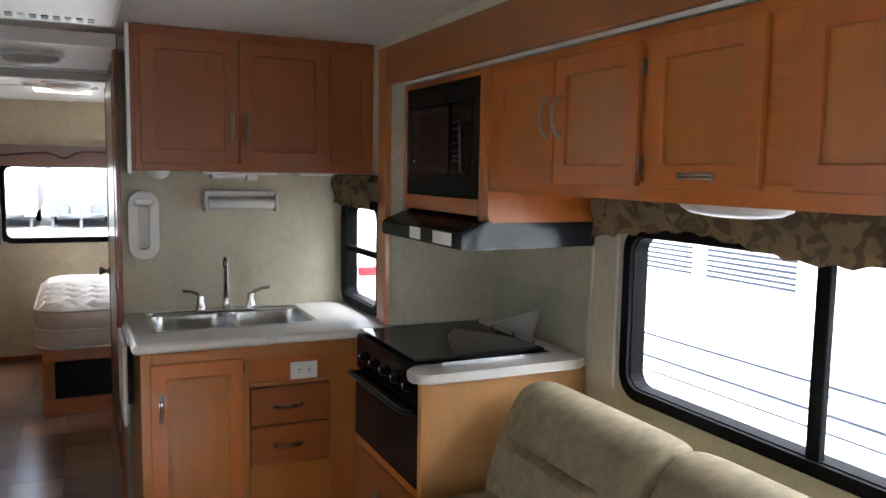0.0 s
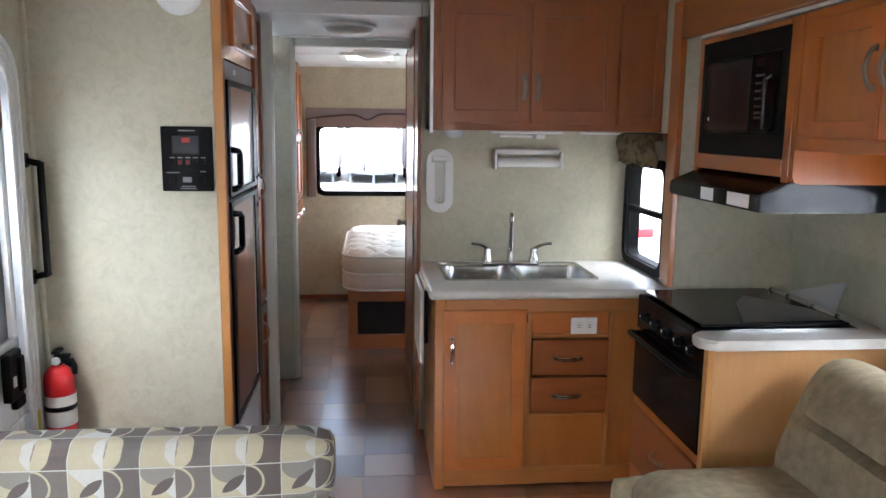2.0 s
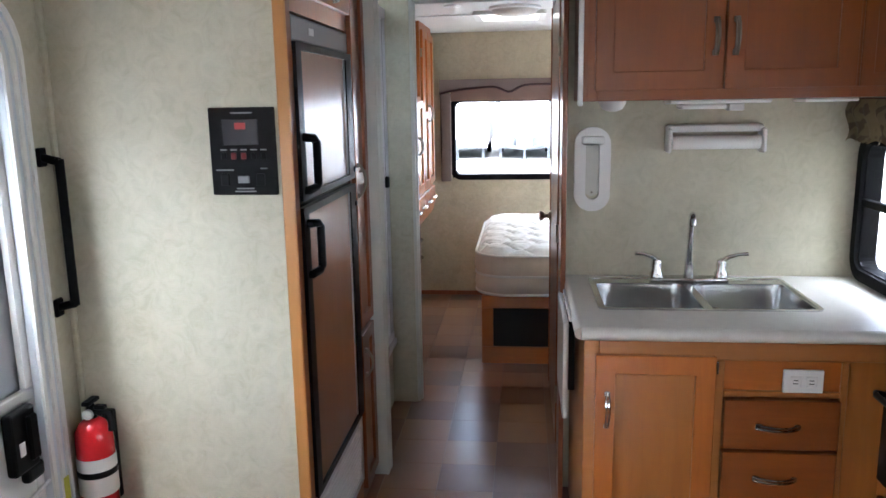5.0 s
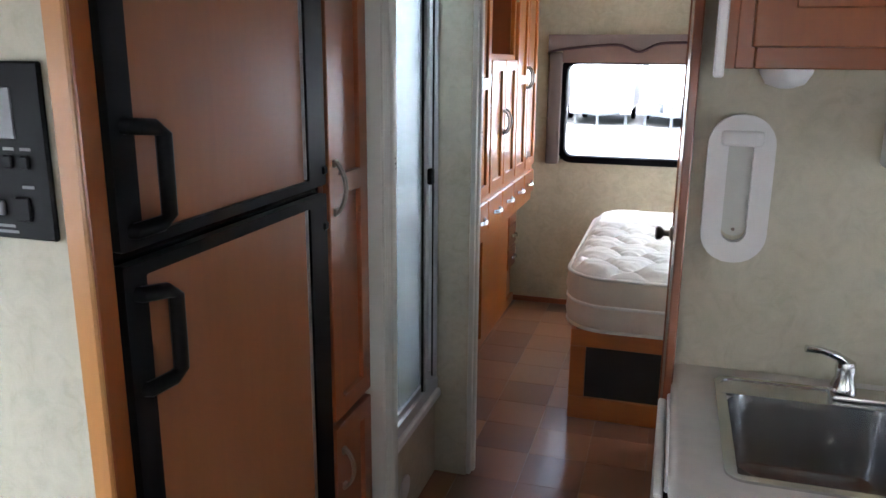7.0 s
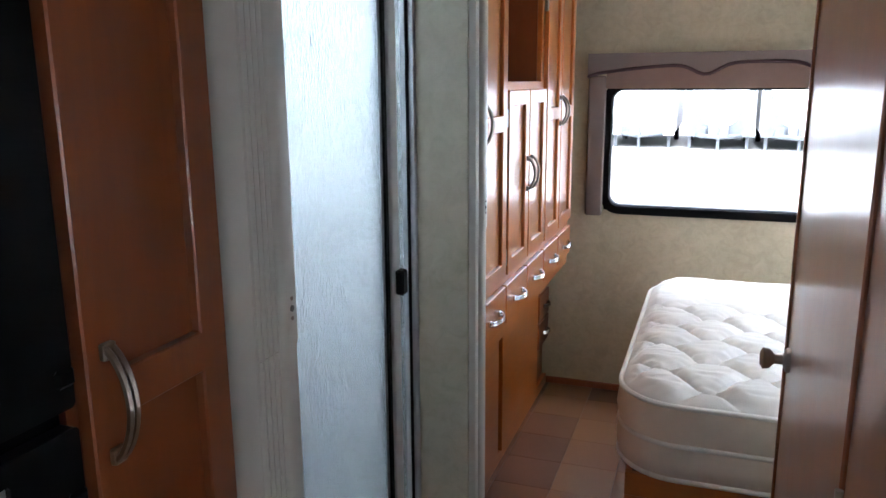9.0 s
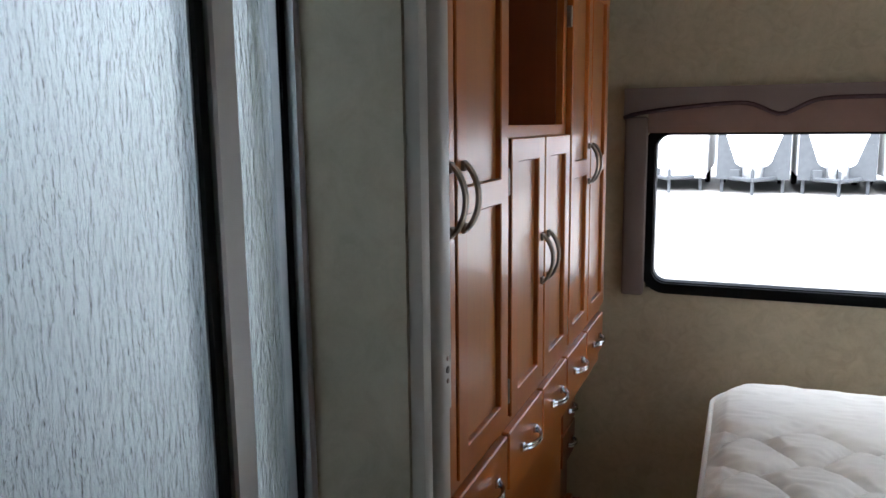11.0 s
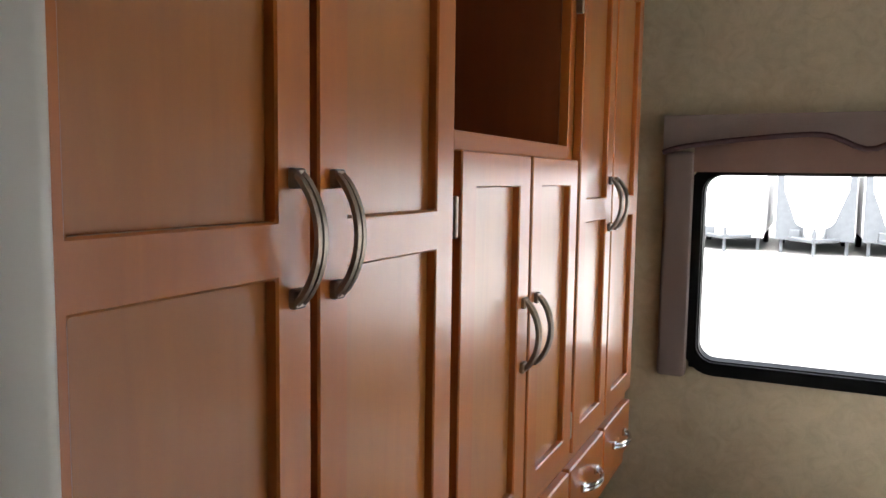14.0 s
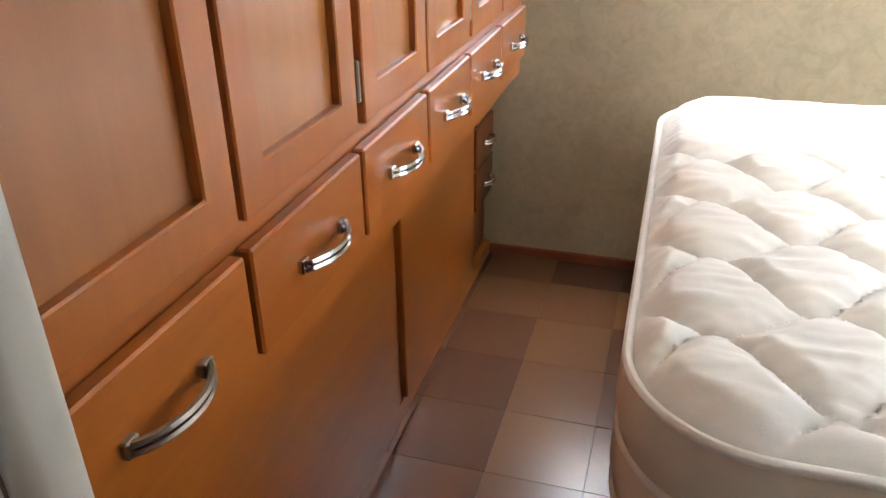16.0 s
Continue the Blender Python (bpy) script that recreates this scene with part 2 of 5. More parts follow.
def tile_mat():
    m, n, l, p = node_mat("floor_tile")
    info = n.new("ShaderNodeObjectInfo")
    geo = n.new("ShaderNodeNewGeometry")
    rnd = calc(n, l, "FRACT", calc(n, l, "ADD", calc(n, l, "MULTIPLY", info.outputs["Random"], 7.3), geo.outputs["Random Per Island"]))
    wv = n.new("ShaderNodeNewGeometry").outputs["Position"]
    v, f = noise_tex(n, l, wv, 3.0, 2.0, 0.5), noise_tex(n, l, wv, 38.0, 4.0, 0.6)
    c = ramp(n, l, rnd, (0.0, (0.100, 0.038, 0.020)), (0.4, (0.175, 0.071, 0.035)), (0.75, (0.240, 0.108, 0.048)), (1.0, (0.305, 0.152, 0.064)))
    c = mixc(n, l, 0.15, c, ramp(n, l, v, (0.3, (0.12, 0.060, 0.040)), (0.7, (0.21, 0.105, 0.062))))
    l.new(mixc(n, l, 0.06, c, ramp(n, l, f, (0.3, (0.10, 0.055, 0.040)), (0.7, (0.20, 0.11, 0.07)))), p.inputs["Base Color"])
    l.new(calc(n, l, "MULTIPLY_ADD", v, 0.06, 0.20), p.inputs["Roughness"])
    p.inputs["Specular IOR Level"].default_value = 0.6
    p.inputs["Coat Weight"].default_value, p.inputs["Coat Roughness"].default_value = 0.80, 0.30
    return m


def obscure_glass():
    """Rain-textured shower glass."""
    m, n, l, p = node_mat("rain_glass")
    p.inputs["Base Color"].default_value = (0.70, 0.80, 0.86, 1)
    p.inputs["Roughness"].default_value = 0.16
    p.inputs["Transmission Weight"].default_value = 0.9
    p.inputs["IOR"].default_value = 1.42
    drops = noise_tex(n, l, coords(n, l, (90, 90, 20)), 2.4, 3.0, 0.6, 0.5)
    bump(n, l, p, drops, 0.75, 0.0024)
    return m


FABRIC, TILE, RAIN = patterned("dinette_fabric"), tile_mat(), obscure_glass()


# ---- mesh helpers ----
def box(bm, x0, x1, y0, y1, z0, z1, bevel=0.0, seg=1):
    m = Matrix.Translation(((x0 + x1) / 2, (y0 + y1) / 2, (z0 + z1) / 2)) @ Matrix.Diagonal((abs(x1 - x0), abs(y1 - y0), abs(z1 - z0), 1))
    vs = bmesh.ops.create_cube(bm, size=1.0, matrix=m)["verts"]
    if bevel:
        es = list({e for v in vs for e in v.link_edges})
        bmesh.ops.bevel(bm, geom=es, offset=bevel, segments=seg, affect="EDGES", profile=0.5)
    return bm


def boxes(*rows, bevel=0.0, seg=1):
    bm = bmesh.new()
    for r in rows:
        box(bm, *r, bevel=bevel, seg=seg)
    return bm


def rbox(bm, x0, x1, y0, y1, z0, z1, r, n=8, puff=0.0):
    """A soft cushion: rounded edges of radius r and faces that swell by puff."""
    c, h = Vector(((x0 + x1) / 2, (y0 + y1) / 2, (z0 + z1) / 2)), Vector(((x1 - x0) / 2, (y1 - y0) / 2, (z1 - z0) / 2))
    vs = bmesh.ops.create_cube(bm, size=2.0)["verts"]
    es = list({e for v in vs for e in v.link_edges})
    bmesh.ops.subdivide_edges(bm, edges=es, cuts=n, use_grid_fill=True)
    vs = bm.verts[:]
    for v in vs:
        q = Vector([math.copysign(abs(k) ** 0.6, k) for k in v.co])
        p = Vector([q[i] * h[i] for i in range(3)])
        inner = Vector([max(-(h[i] - r), min(h[i] - r, p[i])) for i in range(3)])
        d = p - inner
        if d.length > 1e-6:
            p = inner + d.normalized() * r
        for i in range(3):
            j, k = (i + 1) % 3, (i + 2) % 3
            if abs(abs(v.co[i]) - 1) < 1e-5:
                p[i] += math.copysign(puff * (1 - v.co[j] ** 2) * (1 - v.co[k] ** 2), v.co[i])
        v.co = c + p
    return bm


def tube(bm, pts, r, seg=8, cap=True):
    pts = [Vector(p) for p in pts]
    rings, up = [], Vector((0.31, 0.17, 0.93))
    for i, p in enumerate(pts):
        d = (pts[min(i + 1, len(pts) - 1)] - pts[max(i - 1, 0)]).normalized()
        a = d.cross(up)
        a = a.normalized() if a.length > 1e-4 else d.cross(Vector((1, 0, 0))).normalized()
        b = d.cross(a)
        up = a.cross(d)
        rr = r[i] if isinstance(r, (list, tuple)) else r
        rings.append([bm.verts.new(p + rr * (math.cos(2 * math.pi * k / seg) * a + math.sin(2 * math.pi * k / seg) * b)) for k in range(seg)])
    for a, b in zip(rings, rings[1:]):
        for k in range(seg):
            bm.faces.new((a[k], a[(k + 1) % seg], b[(k + 1) % seg], b[k]))
    if cap:
        bm.faces.new(rings[0][::-1])
        bm.faces.new(rings[-1])
    return bm


def lathe(bm, profile, centre, axis="z", seg=28):
    """profile: rows of radius and height along the axis."""
    rings = []
    for r, h in profile:
        ring = []
        for k in range(seg):
            a = 2 * math.pi * k / seg
            c, s = r * math.cos(a), r * math.sin(a)
            off = {"z": (c, s, h), "y": (c, h, s), "x": (h, c, s)}[axis]
            ring.append(bm.verts.new(Vector(centre) + Vector(off)))
        rings.append(ring)
    for a, b in zip(rings, rings[1:]):
        for k in range(seg):
            bm.faces.new((a[k], a[(k + 1) % seg], b[(k + 1) % seg], b[k]))
    bm.faces.new(rings[0][::-1]), bm.faces.new(rings[-1])
    return bm


def round_rect(u0, u1, v0, v1, r, n=6):
    out = []
    for cu, cv, a0 in ((u1 - r, v1 - r, 0), (u0 + r, v1 - r, 90), (u0 + r, v0 + r, 180), (u1 - r, v0 + r, 270)):
        for k in range(n + 1):
            a = radians(a0 + 90 * k / n)
            out.append((cu + r * math.cos(a), cv + r * math.sin(a)))
    return out


def ring_frame(bm, outer, inner, place, d0, d1):
    """A frame between two outlines of the same count, from depth d0 to d1."""
    rows = [[bm.verts.new(place(u, v, d)) for u, v in o] for o, d in ((outer, d0), (outer, d1), (inner, d1), (inner, d0))]
    k = len(outer)
    for a, b in zip(rows, rows[1:] + rows[:1]):
        for i in range(k):
            bm.faces.new((a[i], a[(i + 1) % k], b[(i + 1) % k], b[i]))
    return bm


def slab(bm, outline, place, d0, d1):
    a, b = [bm.verts.new(place(u, v, d0)) for u, v in outline], [bm.verts.new(place(u, v, d1)) for u, v in outline]
    bm.faces.new(a), bm.faces.new(b[::-1])
    k = len(a)
    for i in range(k):
        bm.faces.new((a[i], b[i], b[(i + 1) % k], a[(i + 1) % k]))
    return bm


def mesh_ob(name, bm, material, smooth=False):
    bmesh.ops.recalc_face_normals(bm, faces=bm.faces)
    me = bpy.data.meshes.new(name)
    bm.to_mesh(me)
    bm.free()
    me.materials.append(material)
    if smooth:
        me.shade_smooth()
        me.set_sharp_from_angle(angle=radians(45))
    return new(name, me)


def part(name, bm, material, parent, label="", smooth=False):
    ob = mesh_ob(name, bm, material, smooth)
    ob.parent = parent
    ob.matrix_parent_inverse = Matrix.Translation(-parent.location) if parent.type == "EMPTY" else Matrix()
    return tagged(ob, label) if label else ob


def thing(name, at, label, category, group="", kind=""):
    ob = new(name)
    ob.empty_display_size = 0.05
    ob.location = at
    return tagged(ob, label, category, group, kind)


def single(name, bm, material, label, category, group="", smooth=False, kind=""):
    return tagged(mesh_ob(name, bm, material, smooth), label, category, group, kind)


def structure(name, bm, material, label="", smooth=False):
    return tagged(mesh_ob(name, bm, material, smooth), label, kind="structure")


# a face: u runs along it, v is height, d stands out from it
def facing(side, face):
    return {"+x": lambda u, v, d: Vector((face + d, u, v)), "-x": lambda u, v, d: Vector((face - d, u, v)),
            "-y": lambda u, v, d: Vector((u, face - d, v)), "+y": lambda u, v, d: Vector((u, face + d, v))}[side]


def fbox(bm, place, u0, u1, v0, v1, d0, d1, bevel=0.0, seg=1):
    a, b = place(u0, v0, d0), place(u1, v1, d1)
    return box(bm, min(a.x, b.x), max(a.x, b.x), min(a.y, b.y), max(a.y, b.y), min(a.z, b.z), max(a.z, b.z), bevel, seg)


def framed_door(name, parent, material, place, u0, u1, v0, v1, stile=0.055, rails=(), d0=0.0, th=0.019):
    """A framed door with a recessed panel in each field; rails: heights of cross rails."""
    bm = bmesh.new()
    cuts = [v0, *rails, v1]
    fields = []
    for k, (a, b) in enumerate(zip(cuts, cuts[1:])):
        lo, hi = a + (stile if k == 0 else stile / 2), b - (stile if k == len(cuts) - 2 else stile / 2)
        fields.append((lo, hi))
        ring_frame(bm, [(u1, b), (u0, b), (u0, a), (u1, a)], [(u1 - stile, hi), (u0 + stile, hi), (u0 + stile, lo), (u1 - stile, lo)], place, d0, d0 + th)
    bmesh.ops.remove_doubles(bm, verts=bm.verts, dist=1e-5)
    inside = [f for f in bm.faces if all(abs((place(0, v.co.z, 0) - v.co).z) < 1 for v in f.verts) and len({round(v.co.z, 5) for v in f.verts}) == 1 and any(abs(f.verts[0].co.z - r) < 1e-4 for r in rails)]
    bmesh.ops.delete(bm, geom=inside, context="FACES")
    bmesh.ops.recalc_face_normals(bm, faces=bm.faces)
    bmesh.ops.bevel(bm, geom=[e for e in bm.edges if len(e.link_faces) == 2 and e.calc_face_angle(0) > 0.5], offset=0.0022, segments=1, affect="EDGES")
    door = part(name, bm, material, parent)
    for lo, hi in fields:
        part("panel", fbox(bmesh.new(), place, u0 + stile - 0.006, u1 - stile + 0.006, lo - 0.006, hi + 0.006, d0 + 0.001, d0 + th - 0.012), HONEY if material is WOOD else material, door)
    return door


def pull(place, u, v, length, upright, d0=0.019, r=0.004, rise=0.026):
    """A bowed bar handle with two ribs and flat feet."""
    bm = bmesh.new()
    for off in (-0.0045, 0.0045):
        pts = []
        for k in range(13):
            s = -1 + 2 * k / 12
            along, out = s * length / 2, d0 + rise * (1 - s * s) ** 0.8 + 0.003
            pts.append(place(u + off, v + along, out) if upright else place(u + along, v + off, out))
        tube(bm, pts, r, 6)
    for s in (-1, 1):
        a = s * (length / 2 - 0.006)
        uu, vv = (u, v + a) if upright else (u + a, v)
        fbox(bm, place, uu - 0.009, uu + 0.009, vv - 0.009, vv + 0.009, d0 - 0.001, d0 + 0.008, 0.002)
    return bm


# ---- setting: floor, walls, ceiling ----
floor = structure("floor", boxes((LW - 0.06, SLIDE_X + 0.06, FRONT - 0.06, REAR + 0.06, -0.06, -0.004)), plain("grout", (0.10, 0.055, 0.040), 0.5))
T = 0.06


def wall_with_holes(name, side, face, u0, u1, v0, v1, holes, material, thick=T, label=""):
    """A wall built of blocks round rectangular openings (u0, u1, v0, v1)."""
    place = facing(side, face)
    bm = bmesh.new()
    us = sorted({u0, u1, *[h[0] for h in holes], *[h[1] for h in holes]})
    for a, b in zip(us, us[1:]):
        spans = sorted((h[2], h[3]) for h in holes if h[0] <= a + 1e-6 and h[1] >= b - 1e-6)
        z = v0
        for s0, s1 in spans:
            if s0 > z + 1e-6:
                fbox(bm, place, a, b, z, s0, -thick, 0)
            z = max(z, s1)
        if z < v1 - 1e-6:
            fbox(bm, place, a, b, z, v1, -thick, 0)
    bmesh.ops.remove_doubles(bm, verts=bm.verts, dist=1e-5)
    return structure(name, bm, material, label)


DOOR = (1.83, 2.44, -0.0, 1.82)
# DIN_WIN is out of view, added and sized to let light in
DIN_WIN = (0.20, 1.15, 0.90, 1.40)
BIG_WIN = (-0.25, 1.895, 0.81, 1.40)
K_WIN = (2.99, 3.515, 0.93, 1.43)
R_WIN = (-0.458, 0.95, 0.972, 1.595)
# B_WIN is assumed and out of view, added to brighten the bedroom
B_WIN = (4.87, 5.85, 0.76, 1.84)
# WIND is unseen, inferred from light arriving from the front, sized for brightness
WIND = (-0.95, 1.10, 0.85, 1.38)
# CAB_WIN is out of view too, added for more light from the front
CAB_WIN = (-1.95, -1.05, 0.95, 1.60)
wall_with_holes("wall_west", "+x", LW, FRONT, 4.50, 0, CZ, [DOOR, DIN_WIN, CAB_WIN], PAPER)
wall_with_holes("wall_west_bedroom", "+x", LW, 4.50, REAR, 0, CZ, [], PAPER_BED)
wall_with_holes("wall_rear", "-y", REAR, LW, RW, 0, CZ, [R_WIN], PAPER_BED)
wall_with_holes("wall_east", "-x", RW, SLIDE_Y, 4.83, 0, CZ, [K_WIN], PAPER)
wall_with_holes("wall_east_bedroom", "-x", RW, 4.83, REAR, 0, CZ, [B_WIN], PAPER_BED)
wall_with_holes("wall_east_header", "-x", RW, FRONT, SLIDE_Y, SLIDE_Z + 0.02, CZ, [], PAPER)
wall_with_holes("wall_front", "+y", FRONT, LW, SLIDE_X, 0, CZ, [WIND], PAPER)
wall_with_holes("wall_slide", "-x", SLIDE_X, FRONT, SLIDE_Y, 0, SLIDE_Z, [BIG_WIN], PAPER)
wall_with_holes("wall_slide_end", "-y", SLIDE_Y, RW + T, SLIDE_X + T, 0, SLIDE_Z, [], PAPER)
SKY = (-1.06, -0.68, 3.80, 4.26)
HATCH = (-0.15, 0.20, 5.36, 5.685)
bm = bmesh.new()
x0, x1 = LW - T, RW + T
box(bm, x0, x1, FRONT - T, 3.46, CZ, CZ + 0.05)
structure("ceiling", bm, CEIL)
bm = bmesh.new()
for a, b, hole in ((3.461, SKY[2], None), (SKY[2], SKY[3], SKY), (SKY[3], HATCH[2], None), (HATCH[2], HATCH[3], HATCH), (HATCH[3], REAR + T, None)):
    for u, v in ([(x0, x1)] if hole is None else [(x0, hole[0]), (hole[1], x1)]):
        box(bm, u, v, a, b, CZ2, CZ + 0.05)
bmesh.ops.remove_doubles(bm, verts=bm.verts, dist=1e-5)
structure("ceiling_rear", bm, CEIL)
sky_pane = structure("window_7", boxes((SKY[0], SKY[1], SKY[2], SKY[3], CZ2 + 0.02, CZ2 + 0.026)), GLASS, "clear skylight over the shower")
sky_pane.visible_shadow = False
structure("ceiling_slide", boxes((RW + 0.061, SLIDE_X + T, FRONT, SLIDE_Y + T, SLIDE_Z, SLIDE_Z + 0.04)), CEIL)
structure("wall_sink", boxes((0.275, RW, SINK_Y, SINK_Y + 0.05, 0, CZ)), PAPER)
structure("wall_fridge_end", boxes((LW, -0.546, PANEL_Y, PANEL_Y + 0.035, 0, CZ)), PAPER)
structure("wall_shower_end", boxes((LW, -0.521, 4.4175, 4.494, 0, CZ2), (-0.522, -0.448, 4.4175, 4.4245, 0, CZ2)), PAPER)
structure("wall_shower_near", boxes((LW, -0.537, 3.60, 3.69, 0, CZ2)), WHITE)
structure("wall_bedroom_partition", boxes((0.29, RW, 4.79, 4.84, 0, CZ)), PAPER_BED)
structure("ceiling_trim_a", boxes((LW, 0.27, 3.43, 3.46, CZ2 - 0.004, CZ - 0.001), bevel=0.004), WHITE)
structure("ceiling_trim_b", boxes((-0.5, 0.27, 4.34, 4.38, CZ2 - 0.012, CZ2 - 0.001), bevel=0.003), WHITE)
structure("ceiling_trim_c", boxes((LW + 0.65, -0.2, 5.494, 5.508, CZ2 - 0.005, CZ2 - 0.0005), bevel=0.001), WHITE)
structure("trim_rear_base", boxes((-0.735, RW, REAR - 0.016, REAR - 0.001, 0, 0.035), bevel=0.003), WOOD_DARK)
structure("trim_fridge_edge", boxes((-0.545, -0.510, PANEL_Y - 0.004, PANEL_Y + 0.006, 0, CZ), bevel=0.003), WOOD_PALE)
structure("trim_fridge_end", boxes((-0.545, -0.511, PANEL_Y + 0.0065, PANEL_Y + 0.046, 0, CZ), bevel=0.002), CHERRY)
structure("trim_slide_post", boxes((RW - 0.028, RW - 0.001, SLIDE_Y - 0.012, SLIDE_Y + 0.085, 0.0, 2.12), bevel=0.004), WOOD)
structure("trim_slide_fascia", boxes((RW - 0.030, RW - 0.001, FRONT + 0.01, SLIDE_Y - 0.014, SLIDE_Z - 0.007, 2.12), bevel=0.004), CHERRY_Y)
structure("trim_wall_corner", boxes((LW + 0.001, LW + 0.018, PANEL_Y - 0.018, PANEL_Y - 0.001, 0, CZ), bevel=0.004), PAPER)
structure("trim_sink_wall_end", boxes((0.255, 0.274, SINK_Y - 0.10, SINK_Y + 0.05, 0, CZ), bevel=0.003), WOOD_DARK)


# ---- windows ----
def window(name, side, face, hole, r=0.07, mullions=(), bars=(), label=""):
    place = facing(side, face)
    u0, u1, v0, v1 = hole
    win = tagged(new(name), label or "black-framed window with rounded corners", "window", kind="structure")
    bm = ring_frame(bmesh.new(), round_rect(u0 - 0.018, u1 + 0.018, v0 - 0.018, v1 + 0.018, r + 0.018), round_rect(u0 + 0.022, u1 - 0.022, v0 + 0.022, v1 - 0.022, r - 0.02), place, 0.001, 0.016)
    part("window_frame", bm, RUBBER, win, smooth=True)
    bm = ring_frame(bmesh.new(), round_rect(u0 + 0.0, u1 - 0.0, v0 + 0.0, v1 - 0.0, 0.004), round_rect(u0 + 0.026, u1 - 0.026, v0 + 0.026, v1 - 0.026, r - 0.024), place, -T, 0.0)
    part("window_channel", bm, RUBBER, win)
    for m in mullions:
        part("mullion", fbox(bmesh.new(), place, m - 0.022, m + 0.022, v0 + 0.02, v1 - 0.02, -0.02, 0.006, 0.003), RUBBER, win)
    for b in bars:
        part("sash_bar", fbox(bmesh.new(), place, u0 + 0.02, u1 - 0.02, b - 0.014, b + 0.014, -0.02, 0.006, 0.003), RUBBER, win)
    cuts = [u0 + 0.02, *mullions, u1 - 0.02]
    for a, b in zip(cuts, cuts[1:]):
        pane = part("pane", fbox(bmesh.new(), place, a, b, v0 + 0.02, v1 - 0.02, -0.012, -0.008), GLASS, win)
        pane.visible_shadow = False
    return win


window("window_1", "-y", REAR, R_WIN, 0.075, label="wide bedroom window in a black rubber frame")
window("window_2", "-x", RW, K_WIN, 0.07, bars=(1.195,), label="small kitchen window with a black sash bar")
window("window_3", "-x", SLIDE_X, BIG_WIN, 0.08, mullions=(1.103,), label="large sliding living window in a black frame")
window("window_4", "+x", LW, DIN_WIN, 0.07, label="unseen dinette window, added to let light in")
window("window_6", "-x", RW, B_WIN, 0.07, label="unseen bedroom side window, added to light the room")
window("window_8", "+x", LW, CAB_WIN, 0.07, label="unseen cab side window, added to let light in")
window("window_5", "+y", FRONT, WIND, 0.07, label="unseen wide windscreen in a black rubber frame")

# ---- kitchen ----
FY = 2.86                      # face of the sink cabinet
front = facing("-y", FY)
cab = thing("sink_cabinet", (0.74, 3.2, 0), "orange-brown maple sink cabinet with door and drawers", "cabinet")
part("body", boxes((0.302, 0.318, FY + 0.001, SINK_Y - 0.002, 0.0, 0.862), (0.318, RW - 0.002, FY + 0.05, SINK_Y - 0.002, 0.02, 0.06), (0.318, RW - 0.002, FY + 0.045, FY + 0.06, 0.02, 0.862)), HONEY, cab)
part("face_frame", boxes((0.302, 0.345, FY, FY + 0.02, 0.0, 0.862), (0.690, 0.722, FY, FY + 0.02, 0.09, 0.80), (1.062, 1.082, FY, FY + 0.02, 0.09, 0.80), (0.345, 1.215, FY, FY + 0.02, 0.80, 0.862), (0.345, 1.215, FY, FY + 0.02, 0.012, 0.09), (0.722, 1.062, FY, FY + 0.02, 0.686, 0.704), (0.722, 1.062, FY, FY + 0.02, 0.330, 0.346), bevel=0.003), HONEY_X, cab)
dr = framed_door("door", cab, WOOD, front, 0.336, 0.694, 0.092, 0.816, 0.06)
part("handle", pull(front, 0.372, 0.642, 0.115, True), CHROME, dr, "polished bow handle")
part("hinge", fbox(bmesh.new(), front, 0.694, 0.702, 0.76, 0.80, 0.004, 0.014, 0.002), CHROME, dr)
part("inset_panel", fbox(bmesh.new(), front, 0.722, 1.062, 0.704, 0.80, -0.03, -0.013), WOOD_X, cab)
part("inset_panel", fbox(bmesh.new(), front, 0.722, 1.062, 0.09, 0.33, -0.03, -0.013), HONEY, cab)
part("inset_panel", fbox(bmesh.new(), front, 1.082, 1.215, 0.09, 0.80, -0.03, -0.013), HONEY, cab)
for z0, z1 in ((0.521, 0.680), (0.350, 0.511)):
    d = part("drawer", fbox(bmesh.new(), front, 0.724, 1.062, z0, z1, -0.015, 0.014, 0.003), CHERRY_X, cab)
    part("handle", pull(front, 0.882, (z0 + z1) / 2 - 0.002, 0.125, False, 0.014), CHROME, d)

out = thing("wall_outlet", (0.95, FY, 0.72), "white double power outlet on the sink cabinet", "outlet")
part("plate", fbox(bmesh.new(), front, 0.893, 1.009, 0.703, 0.775, -0.006, 0.004, 0.002), WHITE, out)
for u in (0.928, 0.974):
    part("socket", fbox(bmesh.new(), front, u - 0.016, u + 0.016, 0.722, 0.756, 0.003, 0.007, 0.002), WHITE, out)
    part("slot", boxes(*[(u - 0.007, u + 0.007, FY - 0.0078, FY - 0.006, z - 0.0012, z + 0.0012) for z in (0.734, 0.744)]), BLACK, out)

# worktop with a hole for the double sink
SX0, SX1, SY0, SY1 = 0.360, 1.072, 3.035, 3.49
top = thing("sink_worktop", (0.8, 3.2, 0.865), "speckled off-white laminate worktop with rounded front edge", "worktop")
bm = boxes((0.290, SX0 + 0.012, 2.838, SINK_Y - 0.001, 0.865, 0.905), (SX1 - 0.012, RW - 0.001, 2.838, SINK_Y - 0.001, 0.865, 0.905), (SX0 + 0.012, SX1 - 0.012, 2.838, SY0 + 0.012, 0.865, 0.905), (SX0 + 0.012, SX1 - 0.012, SY1 - 0.012, SINK_Y - 0.001, 0.865, 0.905))
bmesh.ops.remove_doubles(bm, verts=bm.verts, dist=1e-5)
part("slab", bm, LAMINATE, top)
part("front_edge", tube(bmesh.new(), [(0.290, 2.838, 0.885), (RW - 0.002, 2.838, 0.885)], 0.0195, 12), LAMINATE, top, smooth=True)
